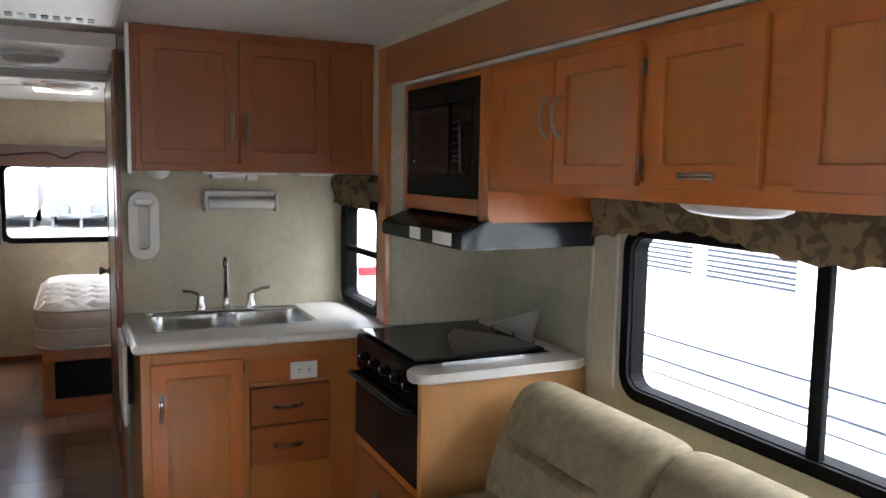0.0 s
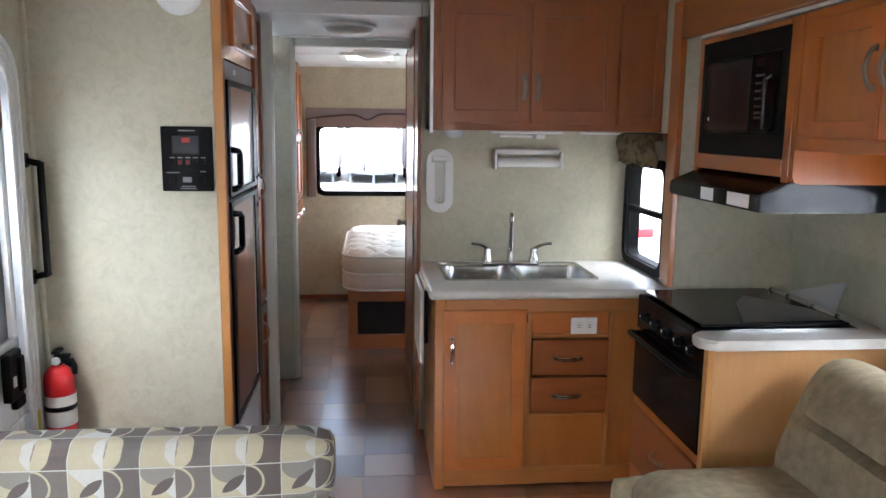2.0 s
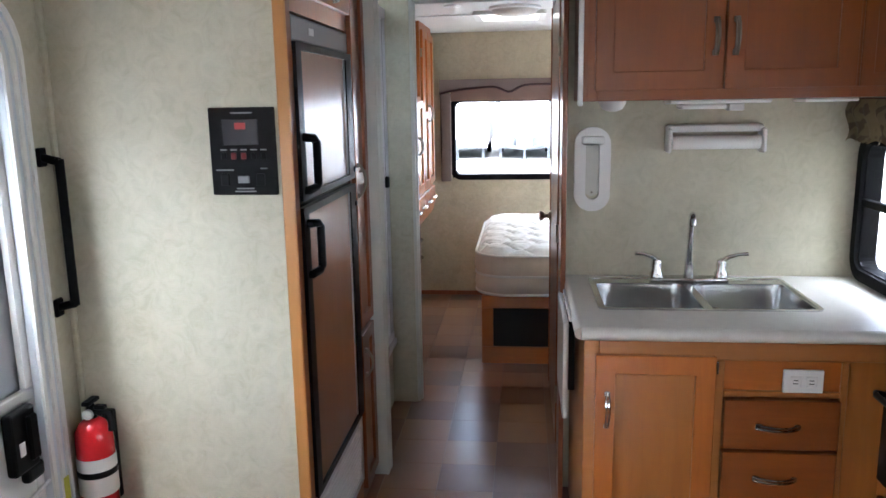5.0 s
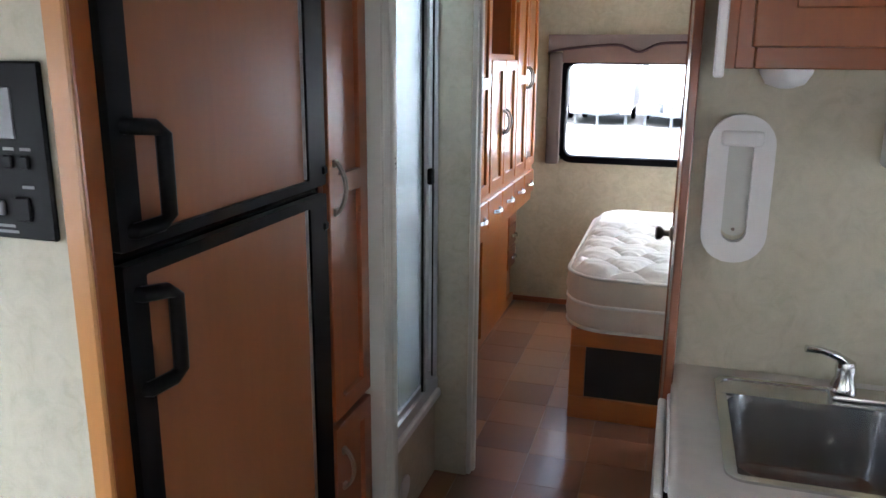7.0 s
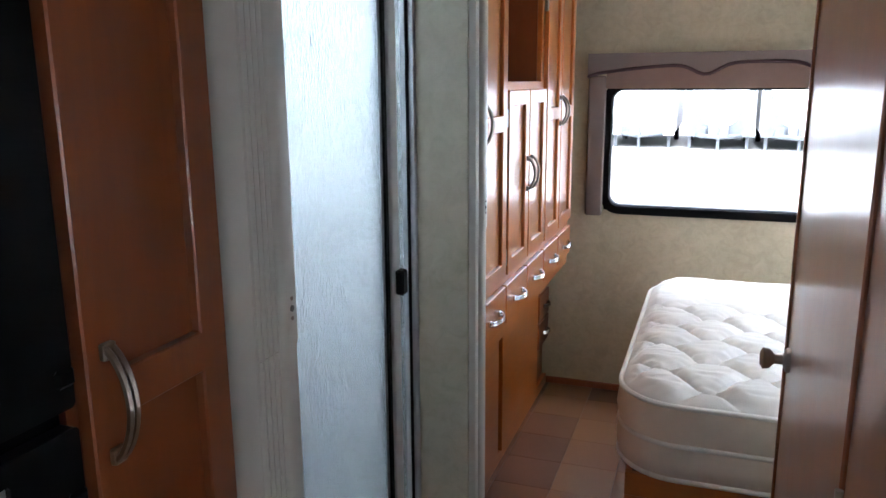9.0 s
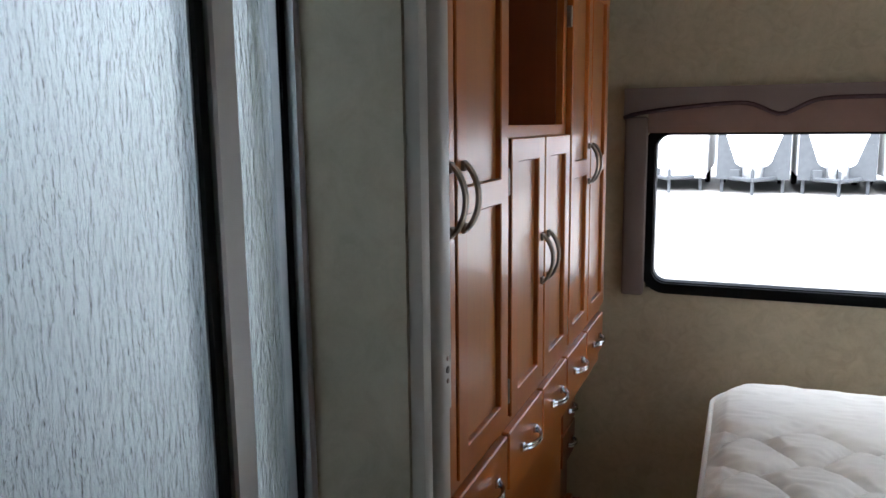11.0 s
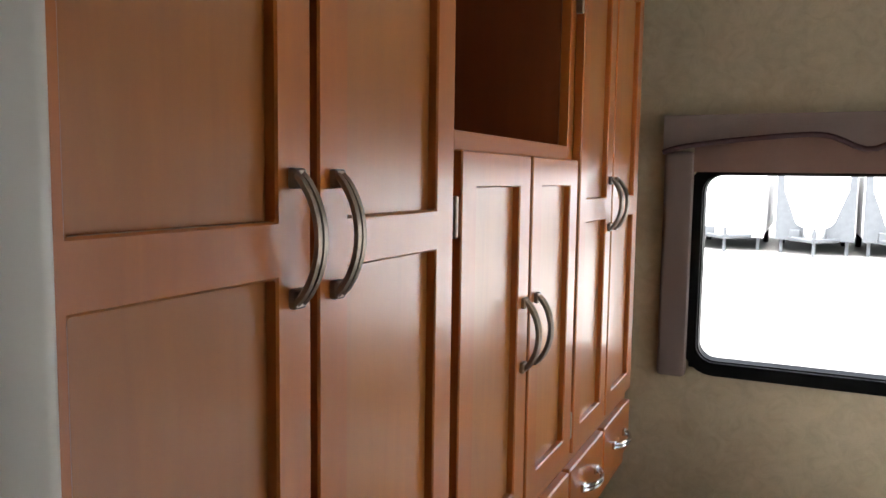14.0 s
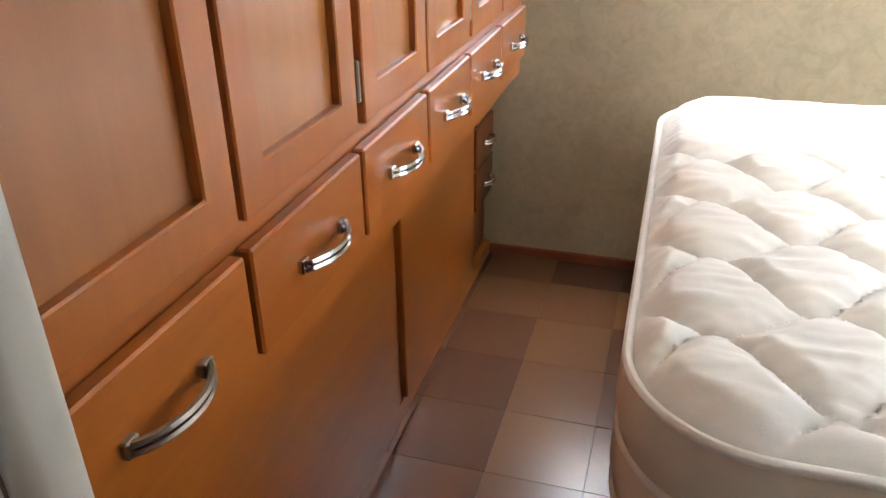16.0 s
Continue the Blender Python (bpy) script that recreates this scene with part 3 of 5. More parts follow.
part("end_edge", tube(bmesh.new(), [(0.290, 2.838, 0.885), (0.290, SINK_Y - 0.004, 0.885)], 0.0195, 12), LAMINATE, top, smooth=True)

sink = thing("double_sink", (0.72, 3.26, 0.905), "double-bowl stainless steel kitchen sink set in the worktop", "sink")
up = lambda u, v, d: Vector((u, v, 0.905 + d))
bowls = ((0.378, 0.704), (0.724, 1.055))
bm = bmesh.new()
ring_frame(bm, round_rect(SX0, SX1, SY0, SY1, 0.035), round_rect(SX0 + 0.012, SX1 - 0.012, SY0 + 0.012, SY1 - 0.012, 0.03), up, 0.001, 0.006)
part("rim", bm, STEEL, sink, smooth=True)
bm = bmesh.new()
fy0, fy1 = SY0 + 0.019, SY1 - 0.085
box(bm, SX0 + 0.011, SX1 - 0.011, SY0 + 0.011, fy0 + 0.004, 0.902, 0.908)
box(bm, SX0 + 0.011, SX1 - 0.011, fy1 - 0.004, SY1 - 0.011, 0.902, 0.908)
for a, b in ((SX0 + 0.011, bowls[0][0] + 0.004), (bowls[0][1] - 0.004, bowls[1][0] + 0.004), (bowls[1][1] - 0.004, SX1 - 0.011)):
    box(bm, a, b, fy0, fy1, 0.9015, 0.9075)
part("deck", bm, STEEL, sink)
for a, b in bowls:
    bm = bmesh.new()
    loops = []
    for inset, z in ((0, 0.908), (0.002, 0.895), (0.010, 0.80), (0.018, 0.765), (0.05, 0.752), (0.10, 0.748)):
        loops.append([bm.verts.new((u, v, z)) for u, v in round_rect(a + inset, b - inset, fy0 + inset, fy1 - inset, max(0.012, 0.06 - inset * 0.3))])
    for p, q in zip(loops, loops[1:]):
        for k in range(len(p)):
            bm.faces.new((p[k], p[(k + 1) % len(p)], q[(k + 1) % len(p)], q[k]))
    bm.faces.new(loops[-1])
    bowl = part("bowl", bm, BOWL, sink, smooth=True)
    part("drain", lathe(bmesh.new(), ((0.0405, 0.0), (0.0405, 0.004), (0.03, 0.005), (0.026, 0.001)), ((a + b) / 2, (fy0 + fy1) / 2, 0.749)), CHROME, bowl, smooth=True)

tap = thing("kitchen_faucet", (0.73, 3.455, 0.908), "chrome two-handle kitchen faucet with a tall swing spout", "faucet")
part("base_plate", fbox(bmesh.new(), up, 0.588, 0.872, 3.425, 3.485, 0.003, 0.016, 0.006, 2), CHROME, tap, smooth=True)
part("spout", tube(bmesh.new(), [(0.73, 3.455, 0.92), (0.73, 3.455, 0.96), (0.729, 3.452, 1.00), (0.724, 3.42, 1.09), (0.716, 3.37, 1.150), (0.706, 3.32, 1.176), (0.699, 3.285, 1.178), (0.696, 3.268, 1.166), (0.695, 3.262, 1.146)], [0.019, 0.017, 0.012, 0.0105, 0.0105, 0.011, 0.012, 0.012, 0.012], 12), CHROME, tap, smooth=True)
for x, s in ((0.612, -1), (0.848, 1)):
    h = part("valve", lathe(bmesh.new(), ((0.026, 0), (0.025, 0.012), (0.018, 0.03), (0.020, 0.05), (0.017, 0.064), (0.006, 0.07)), (x, 3.455, 0.922)), CHROME, tap, smooth=True)
    part("lever", tube(bmesh.new(), [(x, 3.452, 0.982), (x + s * 0.02, 3.44, 1.0), (x + s * 0.05, 3.43, 1.012), (x + s * 0.085, 3.425, 1.016)], [0.011, 0.009, 0.007, 0.008], 8), CHROME, h, smooth=True)

flap = thing("worktop_flap", (0.27, 3.26, 0.52), "cream fold-up worktop extension hanging beside the sink", "worktop flap")
part("board", boxes((0.246, 0.264, 3.03, 3.44, 0.525, 0.862), bevel=0.006, seg=2), LAMINATE, flap)
for y in (3.10, 3.36):
    part("bracket", boxes((0.266, 0.290, y, y + 0.025, 0.60, 0.862), bevel=0.002), BLACK, flap)
part("hinge", tube(bmesh.new(), [(0.270, 3.04, 0.868), (0.270, 3.44, 0.868)], 0.006, 8), ALU, flap)

# upper cabinet over the sink: redder wood, darkened further for shade near the ceiling
UY = 3.10
upf = facing("-y", UY)
ucab = thing("upper_cabinet", (0.8, 3.3, 1.575), "dark red-brown wall cabinet with two doors above the sink", "cabinet")
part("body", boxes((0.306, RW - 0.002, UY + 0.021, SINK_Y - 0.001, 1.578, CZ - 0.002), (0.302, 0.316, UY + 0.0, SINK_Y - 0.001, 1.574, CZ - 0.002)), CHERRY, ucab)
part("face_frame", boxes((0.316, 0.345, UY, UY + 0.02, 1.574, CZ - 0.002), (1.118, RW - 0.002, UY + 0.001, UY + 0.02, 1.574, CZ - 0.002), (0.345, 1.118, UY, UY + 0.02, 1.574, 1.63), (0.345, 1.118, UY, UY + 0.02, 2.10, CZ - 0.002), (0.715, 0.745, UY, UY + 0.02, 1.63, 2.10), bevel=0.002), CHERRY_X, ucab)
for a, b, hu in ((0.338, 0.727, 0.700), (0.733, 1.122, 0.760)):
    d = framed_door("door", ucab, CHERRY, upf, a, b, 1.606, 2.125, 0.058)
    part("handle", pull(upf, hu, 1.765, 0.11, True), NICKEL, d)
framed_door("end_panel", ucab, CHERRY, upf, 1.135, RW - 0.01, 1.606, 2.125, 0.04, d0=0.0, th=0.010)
part("corner_strip", boxes((0.286, 0.3015, UY - 0.006, UY + 0.022, 1.56, CZ - 0.002), bevel=0.003), WHITE, ucab, "white plastic corner strip")

det = thing("smoke_detector", (0.42, 3.42, 1.574), "round white detector under the wall cabinet", "detector")
part("housing", lathe(bmesh.new(), ((0.05, 0.0), (0.049, -0.012), (0.036, -0.034), (0.012, -0.042)), (0.435, 3.46, 1.577)), WHITE, det, smooth=True)
part("button", lathe(bmesh.new(), ((0.005, 0.0), (0.005, -0.003)), (0.435, 3.435, 1.548)), BLACK, det)
ucl = thing("undercabinet_light", (0.77, 3.3, 1.573), "white under-cabinet light fitting", "light fitting")
part("base", boxes((0.60, 0.93, 3.25, 3.36, 1.560, 1.5735), bevel=0.004), WHITE, ucl)
part("lens", boxes((0.64, 0.79, 3.26, 3.35, 1.542, 1.560), bevel=0.006), WHITE, ucl)
part("switch", boxes((0.80, 0.85, 3.275, 3.335, 1.535, 1.560), bevel=0.004), WHITE, ucl)
single("puck_light", boxes((1.03, 1.20, 3.24, 3.36, 1.560, 1.5735), bevel=0.005), WHITE, "flat white light fitting under the wall cabinet", "light fitting")

wall = facing("-y", SINK_Y)
tow = thing("paper_towel_holder", (0.81, SINK_Y, 1.42), "white plastic paper towel holder on the wall", "towel holder")
part("back_plate", fbox(bmesh.new(), wall, 0.640, 0.985, 1.455, 1.482, 0.001, 0.05, 0.006), WHITE, tow)
for u in (0.640, 0.975):
    part("arm", fbox(bmesh.new(), wall, u, u + 0.016, 1.38, 1.47, 0.001, 0.075, 0.006), WHITE, tow)
part("roller", lathe(bmesh.new(), ((0.012, 0), (0.026, 0.004), (0.026, 0.316), (0.012, 0.32)), (0.656, SINK_Y - 0.045, 1.418), "x"), PRINT, tow, smooth=True)

soap = thing("cup_dispenser", (0.372, SINK_Y, 1.32), "oval white plastic dispenser on the wall", "dispenser")
bm = ring_frame(bmesh.new(), round_rect(0.306, 0.441, 1.160, 1.478, 0.064), round_rect(0.348, 0.399, 1.205, 1.432, 0.025), wall, 0.001, 0.026)
bmesh.ops.bevel(bm, geom=[e for e in bm.edges if len(e.link_faces) == 2 and e.calc_face_angle(0) > 1.2], offset=0.008, segments=2, affect="EDGES")
part("shell", bm, WHITE, soap, smooth=True)
part("back", slab(bmesh.new(), round_rect(0.346, 0.401, 1.216, 1.434, 0.026), wall, 0.0012, 0.006), JAMB, soap)
part("ledge", rbox(bmesh.new(), 0.330, 0.417, SINK_Y - 0.031, SINK_Y - 0.012, 1.412, 1.446, 0.009, 6), WHITE, soap, smooth=True)
for z in (1.23, 1.425):
    part("screw", lathe(bmesh.new(), ((0.004, 0), (0.003, -0.003)), (0.3735, SINK_Y - 0.006 if z < 1.4 else SINK_Y - 0.0275, z), "y", 10), NICKEL, soap)

# gathered valance over the kitchen window
def leaf_weave():
    """Tan cloth with a loose print of dark brown leaves."""
    m, n, l, p = node_mat("valance_weave")
    big = noise_tex(n, l, coords(n, l, (1, 1, 1.3)), 15.0, 1.0, 0.4, 0.9)
    soft = noise_tex(n, l, coords(n, l), 9.0, 3.0)
    fine = noise_tex(n, l, coords(n, l), 300.0, 2.0)
    c = ramp(n, l, soft, (0.3, (0.21, 0.165, 0.095)), (0.7, (0.33, 0.265, 0.155)))
    c = mixc(n, l, ramp(n, l, big, (0.52, (0, 0, 0)), (0.57, (1, 1, 1))), c, (0.155, 0.112, 0.074))
    l.new(c, p.inputs["Base Color"])
    p.inputs["Roughness"].default_value = 0.9
    bump(n, l, p, fine, 0.2, 0.001)
    return m


FOLD = leaf_weave()


def valance(name, place, u0, u1, v0, v1, label, waves, scallop=0.0, depth=0.05):
    bm = bmesh.new()
    rows, nu, nv = [], 90, 8
    for j in range(nv + 1):
        row = []
        for i in range(nu + 1):
            s, t = i / nu, j / nv
            drop = scallop * (0.5 + 0.5 * math.cos(2 * math.pi * s * 2.5)) + 0.006 * math.sin(s * waves * 9)
            v = v1 + (v0 + drop - v1) * t
            d = depth + 0.009 * math.sin(s * waves * 2 * math.pi + 1.5 * t) * (0.4 + 0.6 * t) + 0.012 * math.sin(6 * t)
            row.append(bm.verts.new(place(u0 + (u1 - u0) * s, v, d)))
        rows.append(row)
    for a, b in zip(rows, rows[1:]):
        for i in range(nu):
            bm.faces.new((a[i], a[i + 1], b[i + 1], b[i]))
    bmesh.ops.solidify(bm, geom=bm.faces[:], thickness=0.006)
    t = thing(name, place((u0 + u1) / 2, v0, depth), label, "valance")
    part("cloth", bm, FOLD, t, smooth=True)
    part("rail", fbox(bmesh.new(), place, u0, u1, v1 - 0.03, v1 + 0.005, 0.001, depth - 0.022, 0.003), WOOD_SHADOW, t)
    return t


valance("window_valance", facing("-x", RW), 2.98, 3.53, 1.42, 1.565, "brown patterned gathered valance over the kitchen window", 6, 0.0, 0.06)

# ---- stove and hood in the slide-out ----
OX = 1.18
ovf = facing("-x", OX)
stove_cab = thing("stove_cabinet", (1.5, 2.5, 0), "pale maple cabinet round the stove with a drawer", "cabinet")
part("side_panel", boxes((1.185, SLIDE_X - 0.002, 2.135, 2.155, 0.0, 0.842)), MAPLE, stove_cab)
part("corner_post", boxes((1.175, 1.20, 2.128, 2.160, 0.0, 0.842), bevel=0.003), WOOD_PALE, stove_cab)
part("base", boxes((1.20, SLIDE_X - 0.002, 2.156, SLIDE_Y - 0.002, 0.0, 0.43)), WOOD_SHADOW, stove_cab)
part("face", boxes((1.19, 1.20, 2.160, 2.86, 0.0, 0.43)), WOOD_Y, stove_cab)
d = part("drawer", fbox(bmesh.new(), ovf, 2.185, 2.82, 0.13, 0.40, -0.010, 0.008, 0.003), WOOD_DARK, stove_cab)
part("handle", pull(ovf, 2.50, 0.28, 0.12, False, 0.008), NICKEL, d)

ctop = thing("stove_worktop", (1.55, 2.2, 0.845), "cream laminate worktop strip beside the stove", "worktop")
bm = slab(bmesh.new(), round_rect(1.150, SLIDE_X - 0.002, 2.105, 2.24, 0.045), lambda u, v, dd: Vector((u, v, 0.845 + dd)), 0.0, 0.036)
bmesh.ops.bevel(bm, geom=[e for e in bm.edges if abs(e.verts[0].co.z - e.verts[1].co.z) < 1e-6], offset=0.008, segments=2, affect="EDGES")
part("slab", bm, LAMINATE, ctop, smooth=True)
part("rear_strip", boxes((1.79, SLIDE_X - 0.002, 2.24, SLIDE_Y - 0.002, 0.845, 0.881)), LAMINATE, ctop)

stove = thing("gas_stove", (1.48, 2.55, 0.43), "black gas range with folded glass cover and oven", "stove")
part("body", boxes((1.215, 1.78, 2.245, 2.855, 0.432, 0.865)), BLACK, stove)
part("oven_door", fbox(bmesh.new(), ovf, 2.172, 2.845, 0.44, 0.725, -0.03, 0.004, 0.006, 2), BLACK_GLOSS, stove)
part("oven_handle", tube(bmesh.new(), [ovf(2.215, 0.715, 0.004), ovf(2.215, 0.722, 0.035), ovf(2.24, 0.724, 0.045), ovf(2.80, 0.724, 0.045), ovf(2.825, 0.722, 0.035), ovf(2.825, 0.715, 0.004)], 0.009, 10), BLACK, stove, smooth=True)
part("control_panel", fbox(bmesh.new(), ovf, 2.172, 2.85, 0.735, 0.872, -0.03, -0.004, 0.006, 2), BLACK_GLOSS, stove)
for u in (2.27, 2.39, 2.51, 2.63, 2.75):
    k = part("knob", lathe(bmesh.new(), ((0.020, 0.002), (0.019, -0.012), (0.014, -0.022), (0.010, -0.024)), ovf(u, 0.80, -0.006), "x", 20), BLACK, stove, smooth=True)
    part("pointer", boxes((OX - 0.022, OX - 0.018, u - 0.0012, u + 0.0012, 0.803, 0.813)), WHITE, k)
part("cooktop", boxes((1.175, 1.785, 2.242, 2.86, 0.866, 0.888), bevel=0.008, seg=2), BLACK_GLOSS, stove)
part("glass_cover", boxes((1.20, 1.755, 2.25, 2.85, 0.897, 0.903), bevel=0.002), SMOKED, stove)
part("cover_trim", boxes((1.20, 1.755, 2.243, 2.250, 0.894, 0.904)), BLACK, stove)
part("edge_strip", boxes((1.30, 1.78, 2.226, 2.232, 0.882, 0.888)), CHROME, stove, "bright metal edge strip")
cov = part("splash_glass", boxes((1.866, 1.870, 2.118, 2.83, 0.884, 1.12)), glass_mat("clear_cover", 0.0, (0.93, 0.96, 0.95)), stove, "upright clear glass cover leaf")
part("glass_edge", boxes((1.8655, 1.8705, 2.113, 2.1178, 0.884, 1.12)), ALU, cov)
for y in (2.32, 2.48, 2.66, 2.80):
    part("cover_bracket", boxes((1.748, 1.762, y - 0.006, y + 0.006, 0.889, 0.918), bevel=0.003), CHROME, stove)

# white triangle that stands for the window's reflection in the upright glass cover
sheet = thing("cover_reflection", (1.84, 2.55, 0.90), "white triangle drawn as the window reflection in the glass cover", "paper")
bm = bmesh.new()
vs = [bm.verts.new(p) for p in ((1.864, 2.845, 0.886), (1.832, 2.45, 0.886), (1.862, 2.438, 1.016))]
bm.faces.new(vs)
bmesh.ops.solidify(bm, geom=bm.faces[:], thickness=0.002)
part("paper", bm, LABEL_GLINT, sheet)
manual = thing("stove_manual", (1.5, 2.5, 0.903), "clear plastic bag with papers on the stove", "paper")
bm = bmesh.new()
vs = [bm.verts.new(p) for p in ((1.36, 2.255, 0.9055), (1.74, 2.27, 0.9055), (1.73, 2.45, 0.9058), (1.58, 2.70, 0.9056), (1.48, 2.56, 0.9056))]
bm.faces.new(vs)
bmesh.ops.solidify(bm, geom=bm.faces[:], thickness=0.002)
part("bag", bm, plain("clear_bag", (0.22, 0.21, 0.19), 0.3, vary=0.3, scale=20, coat=0.6), manual)

HX = 1.30
hood = thing("range_hood", (1.6, 2.45, 1.31), "black range hood below the microwave with white labels", "range hood")
bm = bmesh.new()
prof = ((HX, 1.318), (HX, 1.375), (1.43, 1.43), (SLIDE_X - 0.002, 1.43), (SLIDE_X - 0.002, 1.318))
slab(bm, prof, lambda u, v, dd: Vector((u, dd, v)), 2.105, 2.865)
bmesh.ops.bevel(bm, geom=bm.edges[:], offset=0.006, segments=2, affect="EDGES")
part("shell", bm, BLACK_GLOSS, hood)
# separate end panel, bluer than the shell to carry the window's reflection
bm = slab(bmesh.new(), ((HX + 0.008, 1.322), (HX + 0.008, 1.372), (1.432, 1.425), (SLIDE_X - 0.004, 1.425), (SLIDE_X - 0.004, 1.322)), lambda u, v, dd: Vector((u, dd, v)), 2.1015, 2.1045)
part("side_panel", bm, HOOD_ENAMEL, hood, "glossy black end panel tinted blue for the reflected window")
hf = facing("-x", HX)
part("filter", boxes((1.36, 1.78, 2.16, 2.80, 1.310, 1.318)), plain("filter_mesh", (0.25, 0.25, 0.25), 0.4, 0.8), hood)
for a, b in ((2.44, 2.545), (2.165, 2.325)):
    part("label", fbox(bmesh.new(), hf, a, b, 1.326, 1.372, 0.0005, 0.002), LABEL_GLINT, hood, "white paper label")

MX = 1.40
mf = facing("-x", MX)
mcab = thing("microwave_cabinet", (1.6, 2.45, 1.43), "maple cabinet housing a built-in microwave", "cabinet")
part("frame", boxes((MX, MX + 0.02, 2.115, 2.16, 1.415, 1.955), (MX, MX + 0.02, 2.83, 2.862, 1.415, 1.955), (MX, MX + 0.02, 2.16, 2.83, 1.432, 1.492), (MX, MX + 0.02, 2.16, 2.83, 1.935, 1.955), bevel=0.003), WOOD_Y, mcab)
bm = slab(bmesh.new(), ((MX + 0.03, 1.413), (MX + 0.008, 1.42), (MX, 1.44), (MX, 1.955), (SLIDE_X - 0.002, 1.955), (SLIDE_X - 0.002, 1.413)), lambda u, v, dd: Vector((u, dd, v)), 2.085, 2.112)
part("side", bm, WOOD, mcab)
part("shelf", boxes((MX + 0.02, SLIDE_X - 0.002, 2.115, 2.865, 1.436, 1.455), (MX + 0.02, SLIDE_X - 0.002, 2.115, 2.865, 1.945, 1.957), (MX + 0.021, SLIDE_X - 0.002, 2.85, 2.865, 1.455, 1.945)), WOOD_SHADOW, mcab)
mw = thing("microwave_oven", (1.6, 2.5, 1.492), "black built-in microwave oven with trim kit", "microwave")
part("trim_kit", ring_frame(bmesh.new(), round_rect(2.162, 2.828, 1.494, 1.933, 0.004), round_rect(2.21, 2.79, 1.57, 1.86, 0.004), mf, -0.03, -0.002), BLACK, mw)
part("body", boxes((MX + 0.012, 1.80, 2.212, 2.788, 1.46, 1.86)), BLACK, mw)
part("door_glass", fbox(bmesh.new(), mf, 2.40, 2.785, 1.575, 1.855, -0.012, 0.004, 0.003), BLACK_GLOSS, mw)
MW_GREY = plain("microwave_trim", (0.035, 0.035, 0.038), 0.16, vary=0.1, relief=0.003)
part("door_rim", ring_frame(bmesh.new(), round_rect(2.405, 2.778, 1.588, 1.842, 0.012), round_rect(2.425, 2.758, 1.612, 1.818, 0.010), mf, 0.003, 0.008), MW_GREY, mw)
part("door_window", fbox(bmesh.new(), mf, 2.424, 2.759, 1.611, 1.819, 0.0035, 0.0045), plain("screened_glass", (0.020, 0.012, 0.012), 0.14, vary=0.15, relief=0.0, spec=0.4), mw, "brown screened door window")
part("emblem", lathe(bmesh.new(), ((0.007, 0.0), (0.007, -0.0015), (0.005, -0.002)), mf(2.735, 1.632, 0.0045), "x", 14), ALU, mw)
part("control_panel", fbox(bmesh.new(), mf, 2.215, 2.395, 1.575, 1.855, -0.012, 0.002, 0.003), BLACK_GLOSS, mw)
MARK = plain("panel_marking", (0.04, 0.04, 0.04), 0.4)
part("display", fbox(bmesh.new(), mf, 2.315, 2.375, 1.812, 1.838, 0.0015, 0.004, 0.001), plain("display_dark", (0.03, 0.012, 0.012), 0.15), mw)
part("door_handle", tube(bmesh.new(), [mf(2.262, 1.585, 0.002), mf(2.262, 1.596, 0.024), mf(2.262, 1.76, 0.026), mf(2.262, 1.772, 0.002)], 0.008, 10), plain("handle_gloss", (0.02, 0.02, 0.02), 0.10, vary=0.1, relief=0.0, spec=0.7), mw, smooth=True)
for k in range(5):
    for u in (2.318, 2.340, 2.362):
        part("button", fbox(bmesh.new(), mf, u - 0.007, u + 0.007, 1.668 + 0.027 * k, 1.676 + 0.027 * k, 0.0015, 0.0035), MARK, mw)
for z in (1.628, 1.645):
    part("button", fbox(bmesh.new(), mf, 2.315, 2.368, z, z + 0.009, 0.0015, 0.0035), MARK, mw)

# overhead cabinets of the slide-out
ocab = thing("overhead_cabinet", (1.6, 0.5, 1.53), "long maple overhead cabinet above the sofa", "cabinet")
part("body", boxes((MX + 0.021, SLIDE_X - 0.002, -1.9, 2.083, 1.54, 1.955)), WOOD, ocab)
part("face_frame", boxes((MX, MX + 0.02, -1.9, 2.083, 1.525, 1.575), (MX, MX + 0.02, -1.9, 2.083, 1.925, 1.957), (MX, MX + 0.02, 1.235, 1.29, 1.575, 1.925), (MX, MX + 0.02, 0.78, 0.90, 1.575, 1.925), (MX, MX + 0.02, 2.01, 2.083, 1.575, 1.925), bevel=0.002), WOOD_Y, ocab)
for a, b, kind in ((1.662, 2.02, "r"), (1.283, 1.656, "l"), (0.893, 1.245, "flip"), (0.40, 0.806, "r"), (0.02, 0.395, "l"), (-0.38, -0.02, "flip"), (-0.85, -0.42, "flip")):
    d = framed_door("door", ocab, WOOD, mf, a, b, 1.563, 1.925, 0.055)
    if kind == "flip":
        part("handle", pull(mf, (a + b) / 2, 1.59, 0.11, False, r=0.004, rise=0.02), NICKEL, d)
    else:
        part("handle", pull(mf, a + 0.03 if kind == "r" else b - 0.03, 1.757, 0.12, True), NICKEL, d)
    if kind == "l":
        for z in (1.62, 1.86):
            part("hinge", fbox(bmesh.new(), mf, a - 0.010, a - 0.005, z - 0.022, z + 0.022, 0.0, 0.017, 0.002), NICKEL, d)
olamp = thing("oval_ceiling_light", (1.6, 1.18, 1.50), "oval white light fitting under the overhead cabinet", "light fitting")
part("base", slab(bmesh.new(), [(1.6 + 0.085 * math.cos(a * 0.2618), 1.16 + 0.20 * math.sin(a * 0.2618)) for a in range(24)], lambda u, v, dd: Vector((u, v, 1.54 - dd)), 0.0, 0.016), WHITE, olamp)
bm = bmesh.new()
